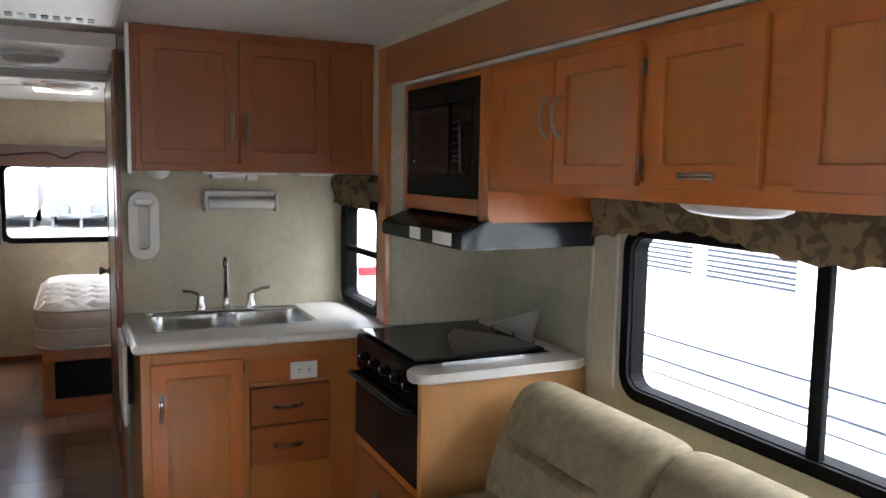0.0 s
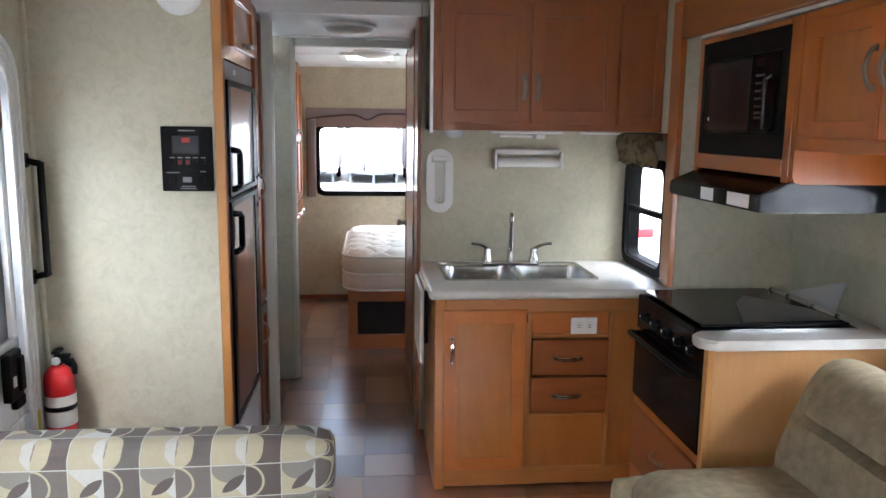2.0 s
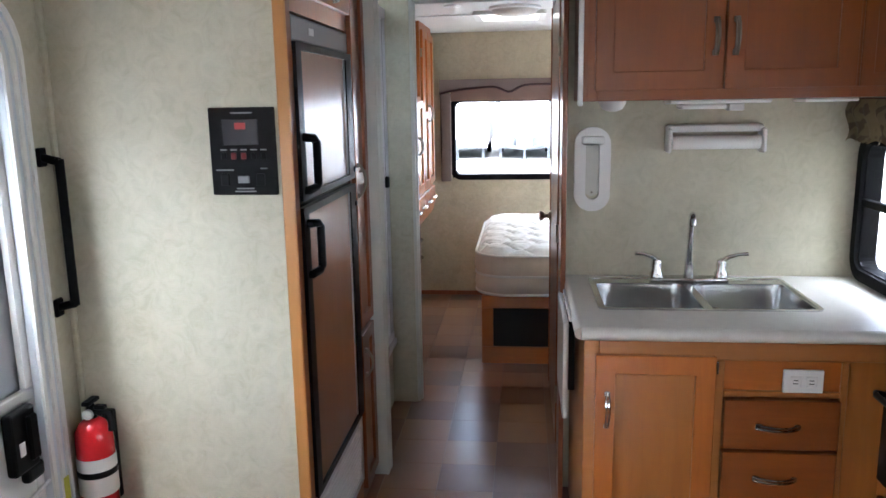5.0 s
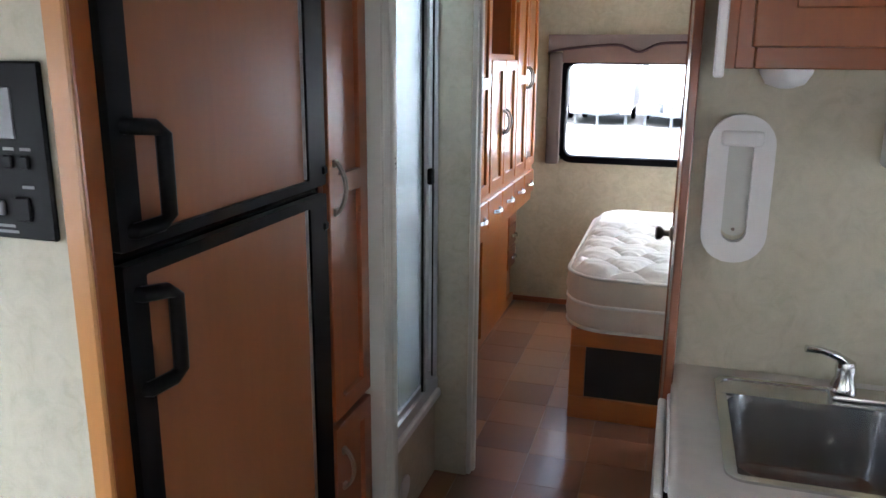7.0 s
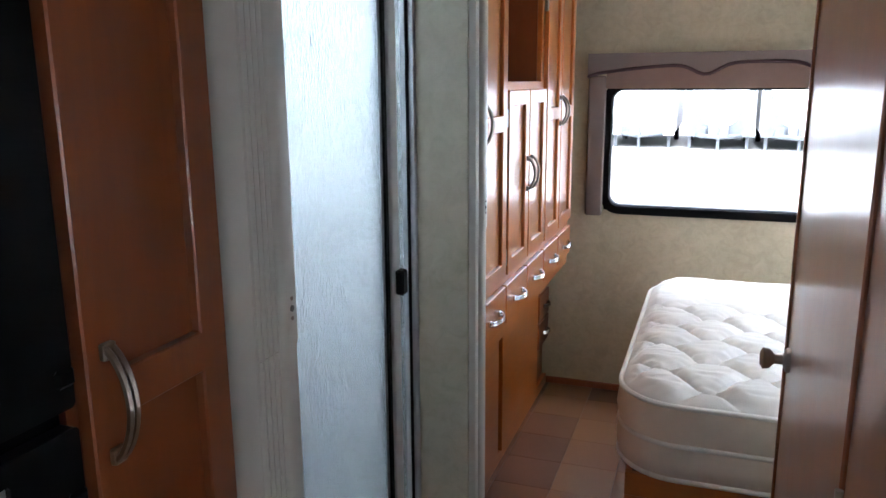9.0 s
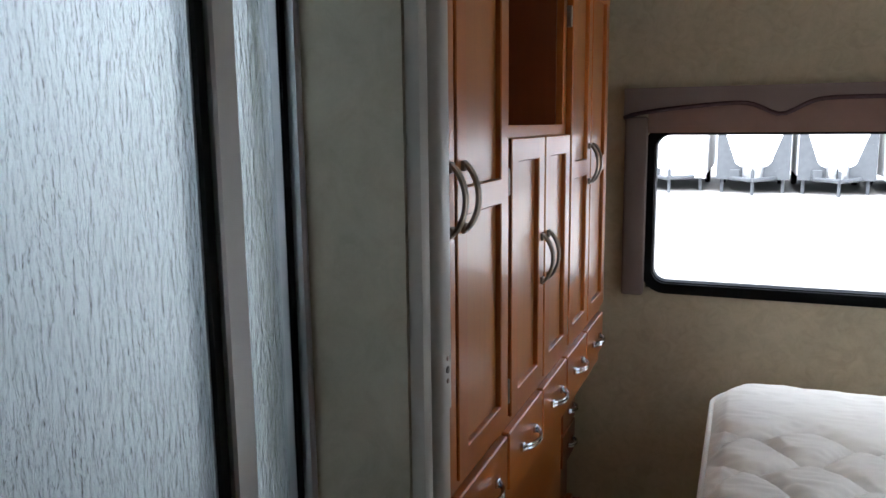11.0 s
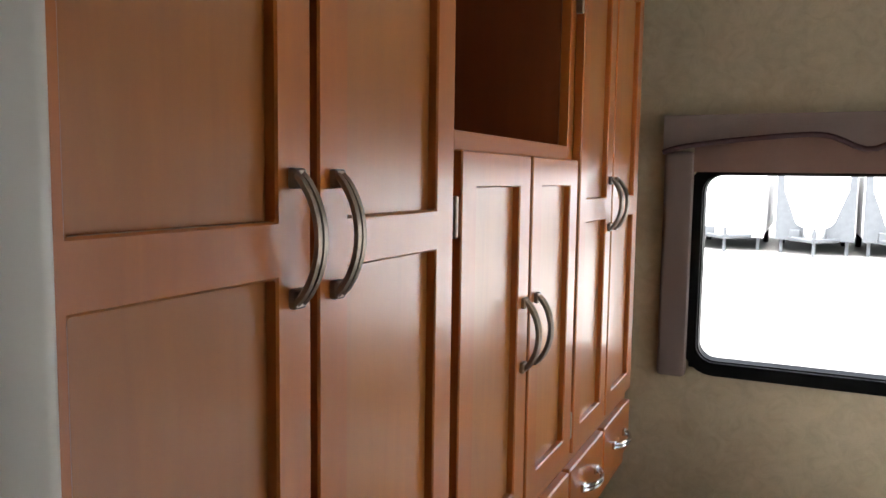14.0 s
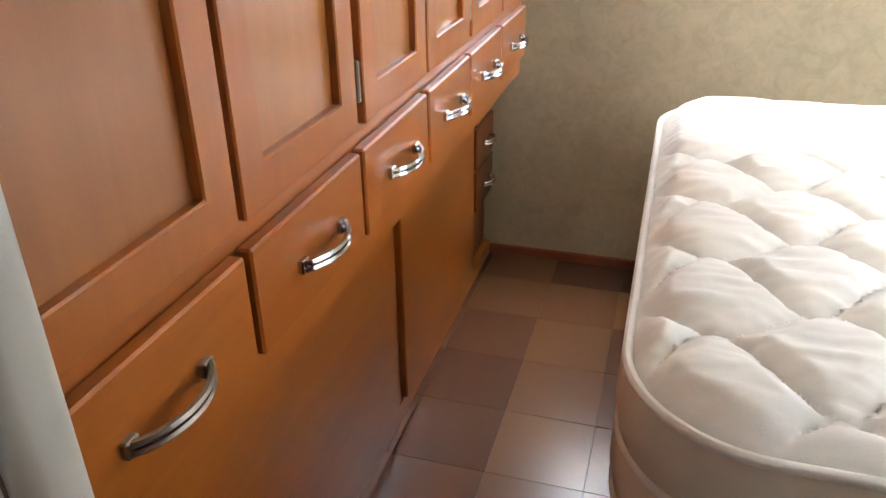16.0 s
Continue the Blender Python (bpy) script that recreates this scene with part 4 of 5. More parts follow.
rings = [[bm.verts.new((1.6 + s * 0.078 * math.cos(a * 0.2244), 1.16 + s * 0.185 * math.sin(a * 0.2244), z)) for a in range(28)] for s, z in ((1, 1.524), (0.93, 1.508), (0.75, 1.495), (0.4, 1.488))]
for p, q in zip(rings, rings[1:]):
    for k in range(28):
        bm.faces.new((p[k], p[(k + 1) % 28], q[(k + 1) % 28], q[k]))
bm.faces.new(rings[-1])
part("lens", bm, plain("frosted_lens", (0.62, 0.64, 0.66), 0.3, vary=0.1, scale=40, coat=0.3), olamp, smooth=True)
valance("window_valance", facing("-x", SLIDE_X), -0.35, 1.99, 1.372, 1.538, "brown patterned gathered valance over the living window", 16, 0.045, 0.10)
structure("trim_slide_window", boxes((SLIDE_X - 0.014, SLIDE_X - 0.001, 1.945, 1.957, 0.80, 1.40), bevel=0.003), ALU)
structure("trim_backsplash", boxes((SLIDE_X - 0.010, SLIDE_X - 0.001, 2.100, 2.112, 0.885, 1.31), bevel=0.003), JAMB)

# ---- sofa ----
def plump_back(y0, y1, ny=64, nt=132):
    """A round-topped back cushion that leans back, with a pinched seam across its front."""
    bm = bmesh.new()
    rings = []
    for i in range(ny + 1):
        s_y = i / ny
        e = abs(2 * s_y - 1)
        full = (1 - e ** 9) ** 0.30 if e < 1 else 0.0
        pinch = max(0.0, min(1.0, (s_y - 0.16) / 0.20, (0.96 - s_y) / 0.16))
        ring = []
        for j in range(nt):
            c, sn = math.cos(2 * math.pi * j / nt), math.sin(2 * math.pi * j / nt)
            d = 0.118 * math.copysign(abs(c) ** 0.80, c) * (0.45 + 0.55 * full)
            z = 0.235 + 0.262 * math.copysign(abs(sn) ** 0.62, sn) * (0.86 + 0.14 * full)
            if c < 0:
                seam = 0.285 + 0.012 * math.sin(math.pi * s_y)
                d += pinch * (0.050 * math.exp(-((z - seam) / 0.0085) ** 2) - 0.016 * math.exp(-((z - seam - 0.055) / 0.05) ** 2) - 0.012 * math.exp(-((z - seam + 0.055) / 0.05) ** 2))
                d += 0.006 * noise.noise((s_y * 6, z * 9, y0)) + 0.0025 * noise.noise((s_y * 19, z * 26, y0 + 5.0))
            ring.append(bm.verts.new((d + 1.445 + 0.30 * z, y0 + (y1 - y0) * s_y, 0.87 * z + 0.42)))
        rings.append(ring)
    for p, q in zip(rings, rings[1:]):
        for j in range(nt):
            bm.faces.new((p[j], p[(j + 1) % nt], q[(j + 1) % nt], q[j]))
    for ring in (rings[0], rings[-1]):
        bm.faces.new(ring)
    bmesh.ops.recalc_face_normals(bm, faces=bm.faces)
    return bm


sofa = thing("sofa", (1.35, 0.9, 0), "beige microsuede sofa with rounded back cushions", "sofa")
part("base", boxes((0.95, 1.72, -0.25, 2.02, 0.05, 0.30), bevel=0.02, seg=2), SUEDE, sofa)
for y0, y1 in ((1.28, 2.03), (0.52, 1.275), (-0.25, 0.515)):
    s = part("seat_cushion", rbox(bmesh.new(), 0.88, 1.52, y0 + 0.003, y1 - 0.003, 0.27, 0.485, 0.075, 9, 0.02), SUEDE, sofa, smooth=True)
    part("back_cushion", plump_back(y0 + 0.002, y1 - 0.002), SUEDE, sofa, smooth=True)
part("side_panel", rbox(bmesh.new(), 0.84, 1.70, 2.03, 2.10, 0.04, 0.42, 0.03, 5), SUEDE, sofa, smooth=True)

# ---- dinette ----
din = thing("dinette_bench", (-0.62, 1.6, 0), "dinette bench with patterned taupe and cream upholstery", "bench")
part("back_cushion", rbox(bmesh.new(), LW + 0.012, -0.072, 1.505, 1.645, 0.645, 0.813, 0.035, 10, 0.008), FABRIC, din, smooth=True)
part("lower_cushion", rbox(bmesh.new(), LW + 0.012, -0.075, 1.50, 1.645, 0.44, 0.642, 0.03, 8, 0.010), FABRIC, din, smooth=True)
part("seat_cushion", rbox(bmesh.new(), LW + 0.012, -0.09, 1.00, 1.52, 0.33, 0.45, 0.04, 8, 0.012), FABRIC, din, smooth=True)
part("box", boxes((LW + 0.004, -0.11, 1.03, 1.64, 0.0, 0.325), (LW + 0.004, -0.11, 1.60, 1.645, 0.325, 0.64), bevel=0.004), WOOD_X, din)
dov = thing("dinette_cabinet", (-1.0, 0.9, 1.55), "maple overhead cabinet with rounded end above the dinette", "cabinet")
bm = slab(bmesh.new(), round_rect(LW + 0.002, -0.86, 1.548, CZ - 0.002, 0.035), lambda u, v, dd: Vector((u, dd, v)), -0.3, 1.67)
part("body", bm, WOOD, dov, smooth=True)
dfr = facing("+x", -0.859)
for a, b in ((0.86, 1.60), (0.10, 0.84)):
    d = framed_door("door", dov, WOOD, dfr, a, b, 1.60, 2.10, 0.055)
    part("handle", pull(dfr, (a + b) / 2, 1.63, 0.11, False), NICKEL, d)

# ---- entry door side ----
lef = facing("+x", LW)
ent = tagged(new("door_1"), "closed grey entry door with window and screen door", "door", kind="structure")
DY0, DY1, DZ1 = DOOR[0], DOOR[1], DOOR[3]
bm = ring_frame(bmesh.new(), round_rect(DY0 - 0.08, DY1 + 0.057, 0.004, DZ1 + 0.06, 0.16), round_rect(DY0 + 0.012, DY1 - 0.030, 0.03, DZ1 - 0.020, 0.10), lef, 0.001, 0.022)
frm = part("door_frame", bm, plain("white_aluminium", (0.66, 0.70, 0.74), 0.28, 0.35, vary=0.05, relief=0.02), ent, "bluish white aluminium door frame")
for o0, o1 in ((0.078, 0.066), (0.046, 0.034), (0.010, -0.004)):
    bm = ring_frame(bmesh.new(), round_rect(DY0 - o0, DY1 + o0 - 0.024, 0.006, DZ1 + o0 - 0.022, 0.10 + o0 * 0.7), round_rect(DY0 - o1, DY1 + o1 - 0.024, 0.03, DZ1 + o1 - 0.022, 0.10 + o1 * 0.7), lef, 0.012, 0.030)
    part("frame_bead", bm, WHITE, frm)
bm = ring_frame(bmesh.new(), round_rect(DY0, DY1, 0.004, DZ1, 0.012), round_rect(DY0 + 0.018, DY1 - 0.018, 0.03, DZ1 - 0.018, 0.10), lef, -T, 0.002)
part("door_channel", bm, ALU, ent)
bm = ring_frame(bmesh.new(), round_rect(DY0 + 0.016, DY1 - 0.016, 0.02, DZ1 - 0.016, 0.01), round_rect(DY0 + 0.12, DY1 - 0.13, 1.10, 1.66, 0.06), lef, -0.055, -0.03)
part("door_leaf", bm, GREY_DOOR, ent)
g = part("pane", fbox(bmesh.new(), lef, DY0 + 0.10, DY1 - 0.11, 1.08, 1.68, -0.045, -0.041), GLASS, ent)
g.visible_shadow = False
bm = ring_frame(bmesh.new(), round_rect(DY0 + 0.022, DY1 - 0.022, 0.035, DZ1 - 0.025, 0.09), round_rect(DY0 + 0.055, DY1 - 0.055, 0.07, DZ1 - 0.06, 0.07), lef, -0.02, -0.002)
sc = part("screen_frame", bm, WHITE, ent, smooth=True)
part("kick_panel", fbox(bmesh.new(), lef, DY0 + 0.03, DY1 - 0.03, 0.05, 0.83, -0.018, -0.004, 0.003), WHITE, ent)
part("cross_rail", fbox(bmesh.new(), lef, DY0 + 0.03, DY1 - 0.03, 0.815, 0.85, -0.018, 0.004, 0.004), ALU, ent)
part("latch", fbox(bmesh.new(), lef, 2.268, 2.368, 0.65, 0.82, 0.0, 0.03, 0.008, 2), BLACK, ent)
part("latch_button", fbox(bmesh.new(), lef, 2.288, 2.310, 0.70, 0.738, 0.03, 0.034, 0.002), WHITE, ent)
part("latch_paddle", fbox(bmesh.new(), lef, 2.318, 2.358, 0.675, 0.80, 0.03, 0.044, 0.008, 2), BLACK, ent)
part("lower_latch", fbox(bmesh.new(), lef, 2.315, 2.385, 0.610, 0.655, 0.0, 0.028, 0.01, 2), BLACK, ent)
part("reflector", fbox(bmesh.new(), lef, 2.448, 2.472, 0.45, 0.56, 0.030, 0.0325, 0.001), plain("yellow_tag", (0.55, 0.55, 0.06), 0.4), ent)
part("strut", tube(bmesh.new(), [lef(2.20, 0.545, 0.014), lef(2.42, 0.575, 0.016)], 0.006, 8), ALU, ent)

GY = 2.552
grab = thing("grab_handle", (LW, GY, 1.235), "black grab handle on the wall by the entry door", "handle")
part("bar", tube(bmesh.new(), [(-1.142, GY, 1.036), (-1.142, GY, 1.447)], 0.0125, 12), BLACK, grab, smooth=True)
for z, lift in ((1.041, -0.012), (1.440, 0.012)):
    part("arm", tube(bmesh.new(), [(LW + 0.008, GY, z + lift), (-1.165, GY, z + lift * 0.4), (-1.142, GY, z)], 0.012, 10), BLACK, grab, smooth=True)
    part("foot", boxes((LW + 0.001, LW + 0.014, GY - 0.018, GY + 0.018, z + lift - 0.026, z + lift + 0.026), bevel=0.004), BLACK, grab)

EX, EY = -1.126, 2.546
ext = thing("fire_extinguisher", (EX, EY, 0.40), "small red fire extinguisher strapped to the wall", "fire extinguisher")
part("cylinder", lathe(bmesh.new(), ((0.04, 0.40), (0.053, 0.405), (0.054, 0.635), (0.051, 0.665), (0.036, 0.690), (0.018, 0.702)), (EX, EY, 0)), RED, ext, smooth=True)
part("valve", lathe(bmesh.new(), ((0.015, 0.70), (0.015, 0.73), (0.009, 0.745)), (EX, EY, 0), seg=16), BLACK, ext, smooth=True)
part("gauge", lathe(bmesh.new(), ((0.015, 0.0), (0.015, -0.010), (0.012, -0.011)), (EX, EY - 0.014, 0.718), "y", 18), PRINT, ext, smooth=True)
part("lever", boxes((EX - 0.012, EX + 0.012, EY - 0.03, EY + 0.03, 0.745, 0.758), (EX + 0.012, EX + 0.045, EY - 0.010, EY + 0.010, 0.728, 0.742), bevel=0.003), BLACK, ext)
part("hose", tube(bmesh.new(), [(EX + 0.014, EY, 0.722), (EX + 0.05, EY, 0.715), (EX + 0.058, EY, 0.69), (EX + 0.056, EY, 0.665)], 0.010, 8), BLACK, ext, smooth=True)
part("label", lathe(bmesh.new(), ((0.0545, 0.475), (0.0550, 0.477), (0.0550, 0.588), (0.0545, 0.59)), (EX, EY, 0)), PRINT, ext, smooth=True)
part("strap", lathe(bmesh.new(), ((0.0552, 0.533), (0.0562, 0.534), (0.0562, 0.551), (0.0552, 0.552)), (EX, EY, 0)), BLACK, ext, smooth=True)
part("bracket", boxes((EX - 0.03, EX + 0.03, PANEL_Y - 0.022, PANEL_Y - 0.001, 0.42, 0.70), bevel=0.003), BLACK, ext)

PANEL_INK = plain("panel_lettering", (0.22, 0.22, 0.22), 0.5)
pan = thing("control_panel", (-0.645, PANEL_Y, 1.46), "black monitor panel with red switches on the wall", "control panel")
pf = facing("-y", PANEL_Y)
part("plate", fbox(bmesh.new(), pf, -0.739, -0.553, 1.339, 1.577, 0.0005, 0.010, 0.003), BLACK, pan)
part("display", fbox(bmesh.new(), pf, -0.70, -0.60, 1.475, 1.545, 0.009, 0.013, 0.002), plain("display_grey", (0.035, 0.035, 0.04), 0.25), pan)
part("led", fbox(bmesh.new(), pf, -0.664, -0.634, 1.518, 1.536, 0.0125, 0.014), plain("led_red", (0.30, 0.02, 0.02), 0.4), pan)
for k in range(5):
    u = -0.70 + k * 0.028
    part("switch", fbox(bmesh.new(), pf, u - 0.007, u + 0.007, 1.437, 1.455, 0.009, 0.016, 0.002), plain("switch_red", (0.18, 0.012, 0.012), 0.35) if k in (1, 2) else BLACK, pan)
    part("caption", fbox(bmesh.new(), pf, u - 0.009, u + 0.009, 1.461, 1.465, 0.0095, 0.0106), PANEL_INK, pan)
for u, w, z in ((-0.70, 0.05, 1.408), (-0.59, 0.02, 1.412), (-0.645, 0.05, 1.357), (-0.645, 0.06, 1.349), (-0.645, 0.06, 1.562)):
    part("caption", fbox(bmesh.new(), pf, u - w / 2, u + w / 2, z - 0.002, z + 0.002, 0.0095, 0.0106), PANEL_INK, pan)
part("rocker", fbox(bmesh.new(), pf, -0.664, -0.632, 1.372, 1.392, 0.009, 0.016, 0.002), PANEL_INK, pan)
for u in (-0.70, -0.60):
    part("rocker", fbox(bmesh.new(), pf, u - 0.012, u + 0.012, 1.365, 1.398, 0.009, 0.015, 0.002), BLACK, pan)
wl = thing("wall_speaker", (-0.65, PANEL_Y, 2.06), "round white ceiling light beside the partition", "light fitting")
part("rim", lathe(bmesh.new(), ((0.085, 0), (0.083, -0.014), (0.07, -0.028), (0.03, -0.036)), (-0.655, PANEL_Y - 0.001, 2.055), "y", 32), WHITE, wl, smooth=True)

# ---- fridge and pantry ----
FX = -0.515
ff = facing("+x", FX)
fr = thing("refrigerator", (-0.85, 3.0, 0.12), "two-door refrigerator with black frames and wood panels", "refrigerator")
part("body", boxes((LW + 0.004, FX - 0.03, 2.67, 3.34, 0.392, 1.83)), BLACK, fr)
part("top_trim", fbox(bmesh.new(), ff, 2.675, 3.345, 1.755, 1.825, -0.02, 0.002, 0.004), plain("grey_strip", (0.22, 0.22, 0.23), 0.35, 0.4), fr)
part("badge", fbox(bmesh.new(), ff, 2.85, 2.90, 1.78, 1.80, 0.002, 0.004), ALU, fr)
for z0, z1 in ((1.312, 1.752), (0.40, 1.292)):
    d = part("door", ring_frame(bmesh.new(), round_rect(2.672, 3.345, z0, z1, 0.006), round_rect(2.722, 3.264, z0 + 0.018, z1 - 0.022, 0.004), ff, -0.028, 0.014), BLACK, fr)
    part("wood_panel", fbox(bmesh.new(), ff, 2.718, 3.268, z0 + 0.014, z1 - 0.018, -0.024, 0.004), WOOD_FRIDGE, d, "brown wood veneer panel")
    part("inner_trim", fbox(bmesh.new(), ff, 3.258, 3.263, z0 + 0.022, z1 - 0.022, 0.004, 0.009), ALU, d)
    h0, h1 = (1.340, 1.490) if z0 > 1 else (1.095, 1.245)
    part("door_handle", tube(bmesh.new(), [ff(2.70, h0, 0.012), ff(2.70, h0, 0.02), ff(2.742, h0 + 0.004, 0.032), ff(2.758, h0 + 0.015, 0.036), ff(2.758, h1 - 0.015, 0.036), ff(2.742, h1 - 0.004, 0.032), ff(2.70, h1, 0.02), ff(2.70, h1, 0.012)], 0.0125, 10), BLACK, d, smooth=True)
part("gap", fbox(bmesh.new(), ff, 2.68, 3.34, 1.291, 1.313, -0.02, -0.004), BLACK_GLOSS, fr)
for z in (1.335, 1.21):
    part("hinge", fbox(bmesh.new(), ff, 3.322, 3.345, z, z + 0.02, 0.012, 0.02, 0.004), BLACK, fr)
vent = thing("fridge_vent", (FX, 3.0, 0.12), "white slatted vent grille below the refrigerator", "vent")
part("frame", ring_frame(bmesh.new(), round_rect(2.675, 3.345, 0.115, 0.388, 0.006), round_rect(2.70, 3.32, 0.14, 0.365, 0.004), ff, -0.03, 0.004), ALU, vent)
for k in range(11):
    part("slat", fbox(bmesh.new(), ff, 2.70, 3.32, 0.146 + k * 0.02, 0.158 + k * 0.02, -0.02, 0.0, 0.002), WHITE, vent)
part("backing", fbox(bmesh.new(), ff, 2.68, 3.34, 0.12, 0.385, -0.05, -0.031), ALU, vent)
single("fridge_plinth", boxes((LW + 0.004, FX - 0.002, 2.662, 3.345, 0.0, 0.112)), WOOD_Y, "maple plinth under the refrigerator", "plinth")
fc = thing("fridge_top_cabinet", (-0.85, 3.0, 1.84), "small maple cabinet above the refrigerator", "cabinet")
part("body", boxes((LW + 0.004, FX - 0.002, 2.662, 3.345, 1.832, CZ - 0.002)), WOOD, fc)
d = framed_door("door", fc, WOOD, ff, 2.80, 3.33, 1.885, 2.12, 0.05)
part("handle", pull(ff, 3.05, 1.908, 0.11, False), NICKEL, d)

py = facing("+x", FX - 0.005)
pc = thing("pantry_cabinet", (-0.85, 3.5, 0), "tall narrow red-brown pantry cabinet in the passage", "cabinet")
part("body", boxes((LW + 0.004, FX - 0.006, 3.35, 3.594, 0.0, CZ - 0.002)), WOOD_DARK, pc)
d = framed_door("door", pc, WOOD_DARK, py, 3.362, 3.588, 0.72, 2.12, 0.05, (1.30,))
part("handle", pull(py, 3.388, 1.297, 0.125, True), NICKEL, d)
d = framed_door("door", pc, WOOD_DARK, py, 3.362, 3.588, 0.06, 0.70, 0.05)
part("handle", pull(py, 3.40, 0.58, 0.11, True), NICKEL, d)

# ---- passage: jambs, shower, door ----
SEAM = plain("seam_grey", (0.16, 0.16, 0.14), 0.6)


def jamb(name, x0, x1, y0, ym, y1, strike, label):
    """A rounded post with a flat stop beside it, and a strike plate hole between two screws."""
    t = thing(name, ((x0 + x1) / 2, (y0 + y1) / 2, 0), label, "door jamb")
    for shrink, z0, z1 in ((0.0, strike - 0.05, CZ2 - 0.001), (0.0016, 0.0, strike - 0.0502)):
        outline = round_rect(x0, x1 - shrink, ym + 0.002, y1 - shrink, 0.012, 4)
        part("post", slab(bmesh.new(), outline, lambda u, v, dd: Vector((u, v, dd)), z0, z1), JAMB, t, smooth=True)
    part("stop", boxes((x0, x1 - 0.008, y0, ym - 0.002, 0.0, CZ2 - 0.001), bevel=0.005, seg=2), JAMB, t, smooth=True)
    part("gap", boxes((x0, x1 - 0.014, ym - 0.002, ym + 0.003, 0.0, CZ2 - 0.001)), SEAM, t)
    for dz in (-0.0138, 0.0, 0.0138):
        r = 0.0044 if dz == 0 else 0.0030
        part("strike" if dz == 0 else "screw", lathe(bmesh.new(), ((r, -0.001), (r, 0.0012), (r * 0.6, 0.0016)), (x1, y1 - 0.021, strike + dz), "x", 14), NICKEL if dz else SEAM, t)
    return t


bath = jamb("bath_jamb", -0.535, -0.457, 3.598, 3.648, 3.694, 1.32, "cream fluted door jamb at the shower")
for y in (3.604, 3.616, 3.628, 3.640):
    for z0, z1 in ((0.0, 1.268), (1.270, CZ2 - 0.001)):
        part("rib", tube(bmesh.new(), [(-0.4655, y, z0), (-0.4655, y, z1)], 0.0052, 8), JAMB, bath, smooth=True)
jamb("bedroom_jamb", -0.52, -0.4232, 4.425, 4.452, 4.4962, 1.335, "cream rounded door jamb at the bedroom")
single("bedroom_header", boxes((-0.425, 0.29, 4.43, 4.49, 2.05, CZ2 - 0.002), bevel=0.008), JAMB, "cream header over the bedroom doorway", "door header")

SHX = -0.575
shf = facing("+x", SHX)
sh = thing("shower_enclosure", (-0.6, 4.0, 0), "shower enclosure with rain-textured glass sliding doors", "shower")
part("base", boxes((SHX - 0.06, SHX, 3.70, 4.416, 0.0, 0.325)), PAPER, sh)
part("vent_disc", lathe(bmesh.new(), ((0.045, 0.0), (0.045, 0.006), (0.036, 0.008)), (SHX, 4.06, 0.13), "x", 24), WHITE, sh, smooth=True)
part("sill", boxes((SHX - 0.06, SHX + 0.025, 3.70, 4.416, 0.325, 0.36), bevel=0.006), WHITE, sh)
for z0, z1 in ((0.36, 0.405), (1.98, 2.03)):
    part("track", boxes((SHX - 0.045, SHX + 0.012, 3.70, 4.416, z0, z1), bevel=0.003), ALU, sh)
for a, b, d0 in ((3.705, 4.275, -0.005), (4.252, 4.410, -0.016)):
    part("glass_panel", fbox(bmesh.new(), shf, a + 0.012, b - 0.012, 0.42, 1.97, d0 - 0.008, d0 - 0.003), RAIN, sh, "obscure rain glass")
    part("panel_frame", ring_frame(bmesh.new(), round_rect(a, b, 0.406, 1.982, 0.003), round_rect(a + 0.014, b - 0.014, 0.43, 1.96, 0.002), shf, d0 - 0.014, d0 + 0.006), ALU, sh)
part("stile", boxes((SHX - 0.002, SHX + 0.014, 4.256, 4.292, 0.406, 1.982), bevel=0.003), ALU, sh, "aluminium meeting stile")
part("seal", boxes((SHX, SHX + 0.006, 4.244, 4.2555, 0.41, 1.98)), BLACK, sh)
part("seal", boxes((SHX - 0.012, SHX - 0.006, 4.397, 4.406, 0.41, 1.98)), BLACK, sh)
part("end_channel", boxes((SHX - 0.045, SHX + 0.008, 4.406, 4.4165, 0.37, 2.03), bevel=0.003), ALU, sh)
part("pull", fbox(bmesh.new(), shf, 4.262, 4.288, 1.17, 1.225, 0.014, 0.034, 0.004), BLACK, sh)
part("surround_back", boxes((LW + 0.002, LW + 0.012, 3.70, 4.416, 0.36, CZ2 - 0.001)), WHITE, sh)
part("surround_side", boxes((LW + 0.013, SHX - 0.062, 4.402, 4.416, 0.36, CZ2 - 0.001)), WHITE, sh)
part("surround_side", boxes((LW + 0.013, SHX - 0.062, 3.692, 3.705, 0.36, CZ2 - 0.001)), WHITE, sh)
part("tray", boxes((LW + 0.013, SHX - 0.061, 3.706, 4.401, 0.10, 0.16)), WHITE, sh)

bd = tagged(new("door_2"), "flush wood bathroom door with nickel knob, closed", "door", kind="structure")
leaf = part("door_leaf", boxes((0.262, 0.292, 3.945, 4.77, 0.012, 2.04), bevel=0.003), WOOD_DARK, bd)
part("knob", lathe(bmesh.new(), ((0.030, -0.001), (0.028, -0.010), (0.012, -0.016), (0.011, -0.034), (0.024, -0.046), (0.026, -0.060), (0.016, -0.066)), (0.262, 4.70, 0.965), "x", 24), NICKEL, bd, smooth=True)
for z in (0.25, 1.0, 1.80):
    part("hinge", tube(bmesh.new(), [(0.262, 3.942, z - 0.04), (0.262, 3.942, z + 0.04)], 0.006, 8), NICKEL, bd)
structure("wall_passage_panel", boxes((0.268, 0.292, SINK_Y + 0.051, 3.938, 0, CZ)), WOOD_DARK)
structure("wall_passage_header", boxes((0.262, 0.292, 3.939, 4.79, 2.05, CZ)), WOOD_DARK)
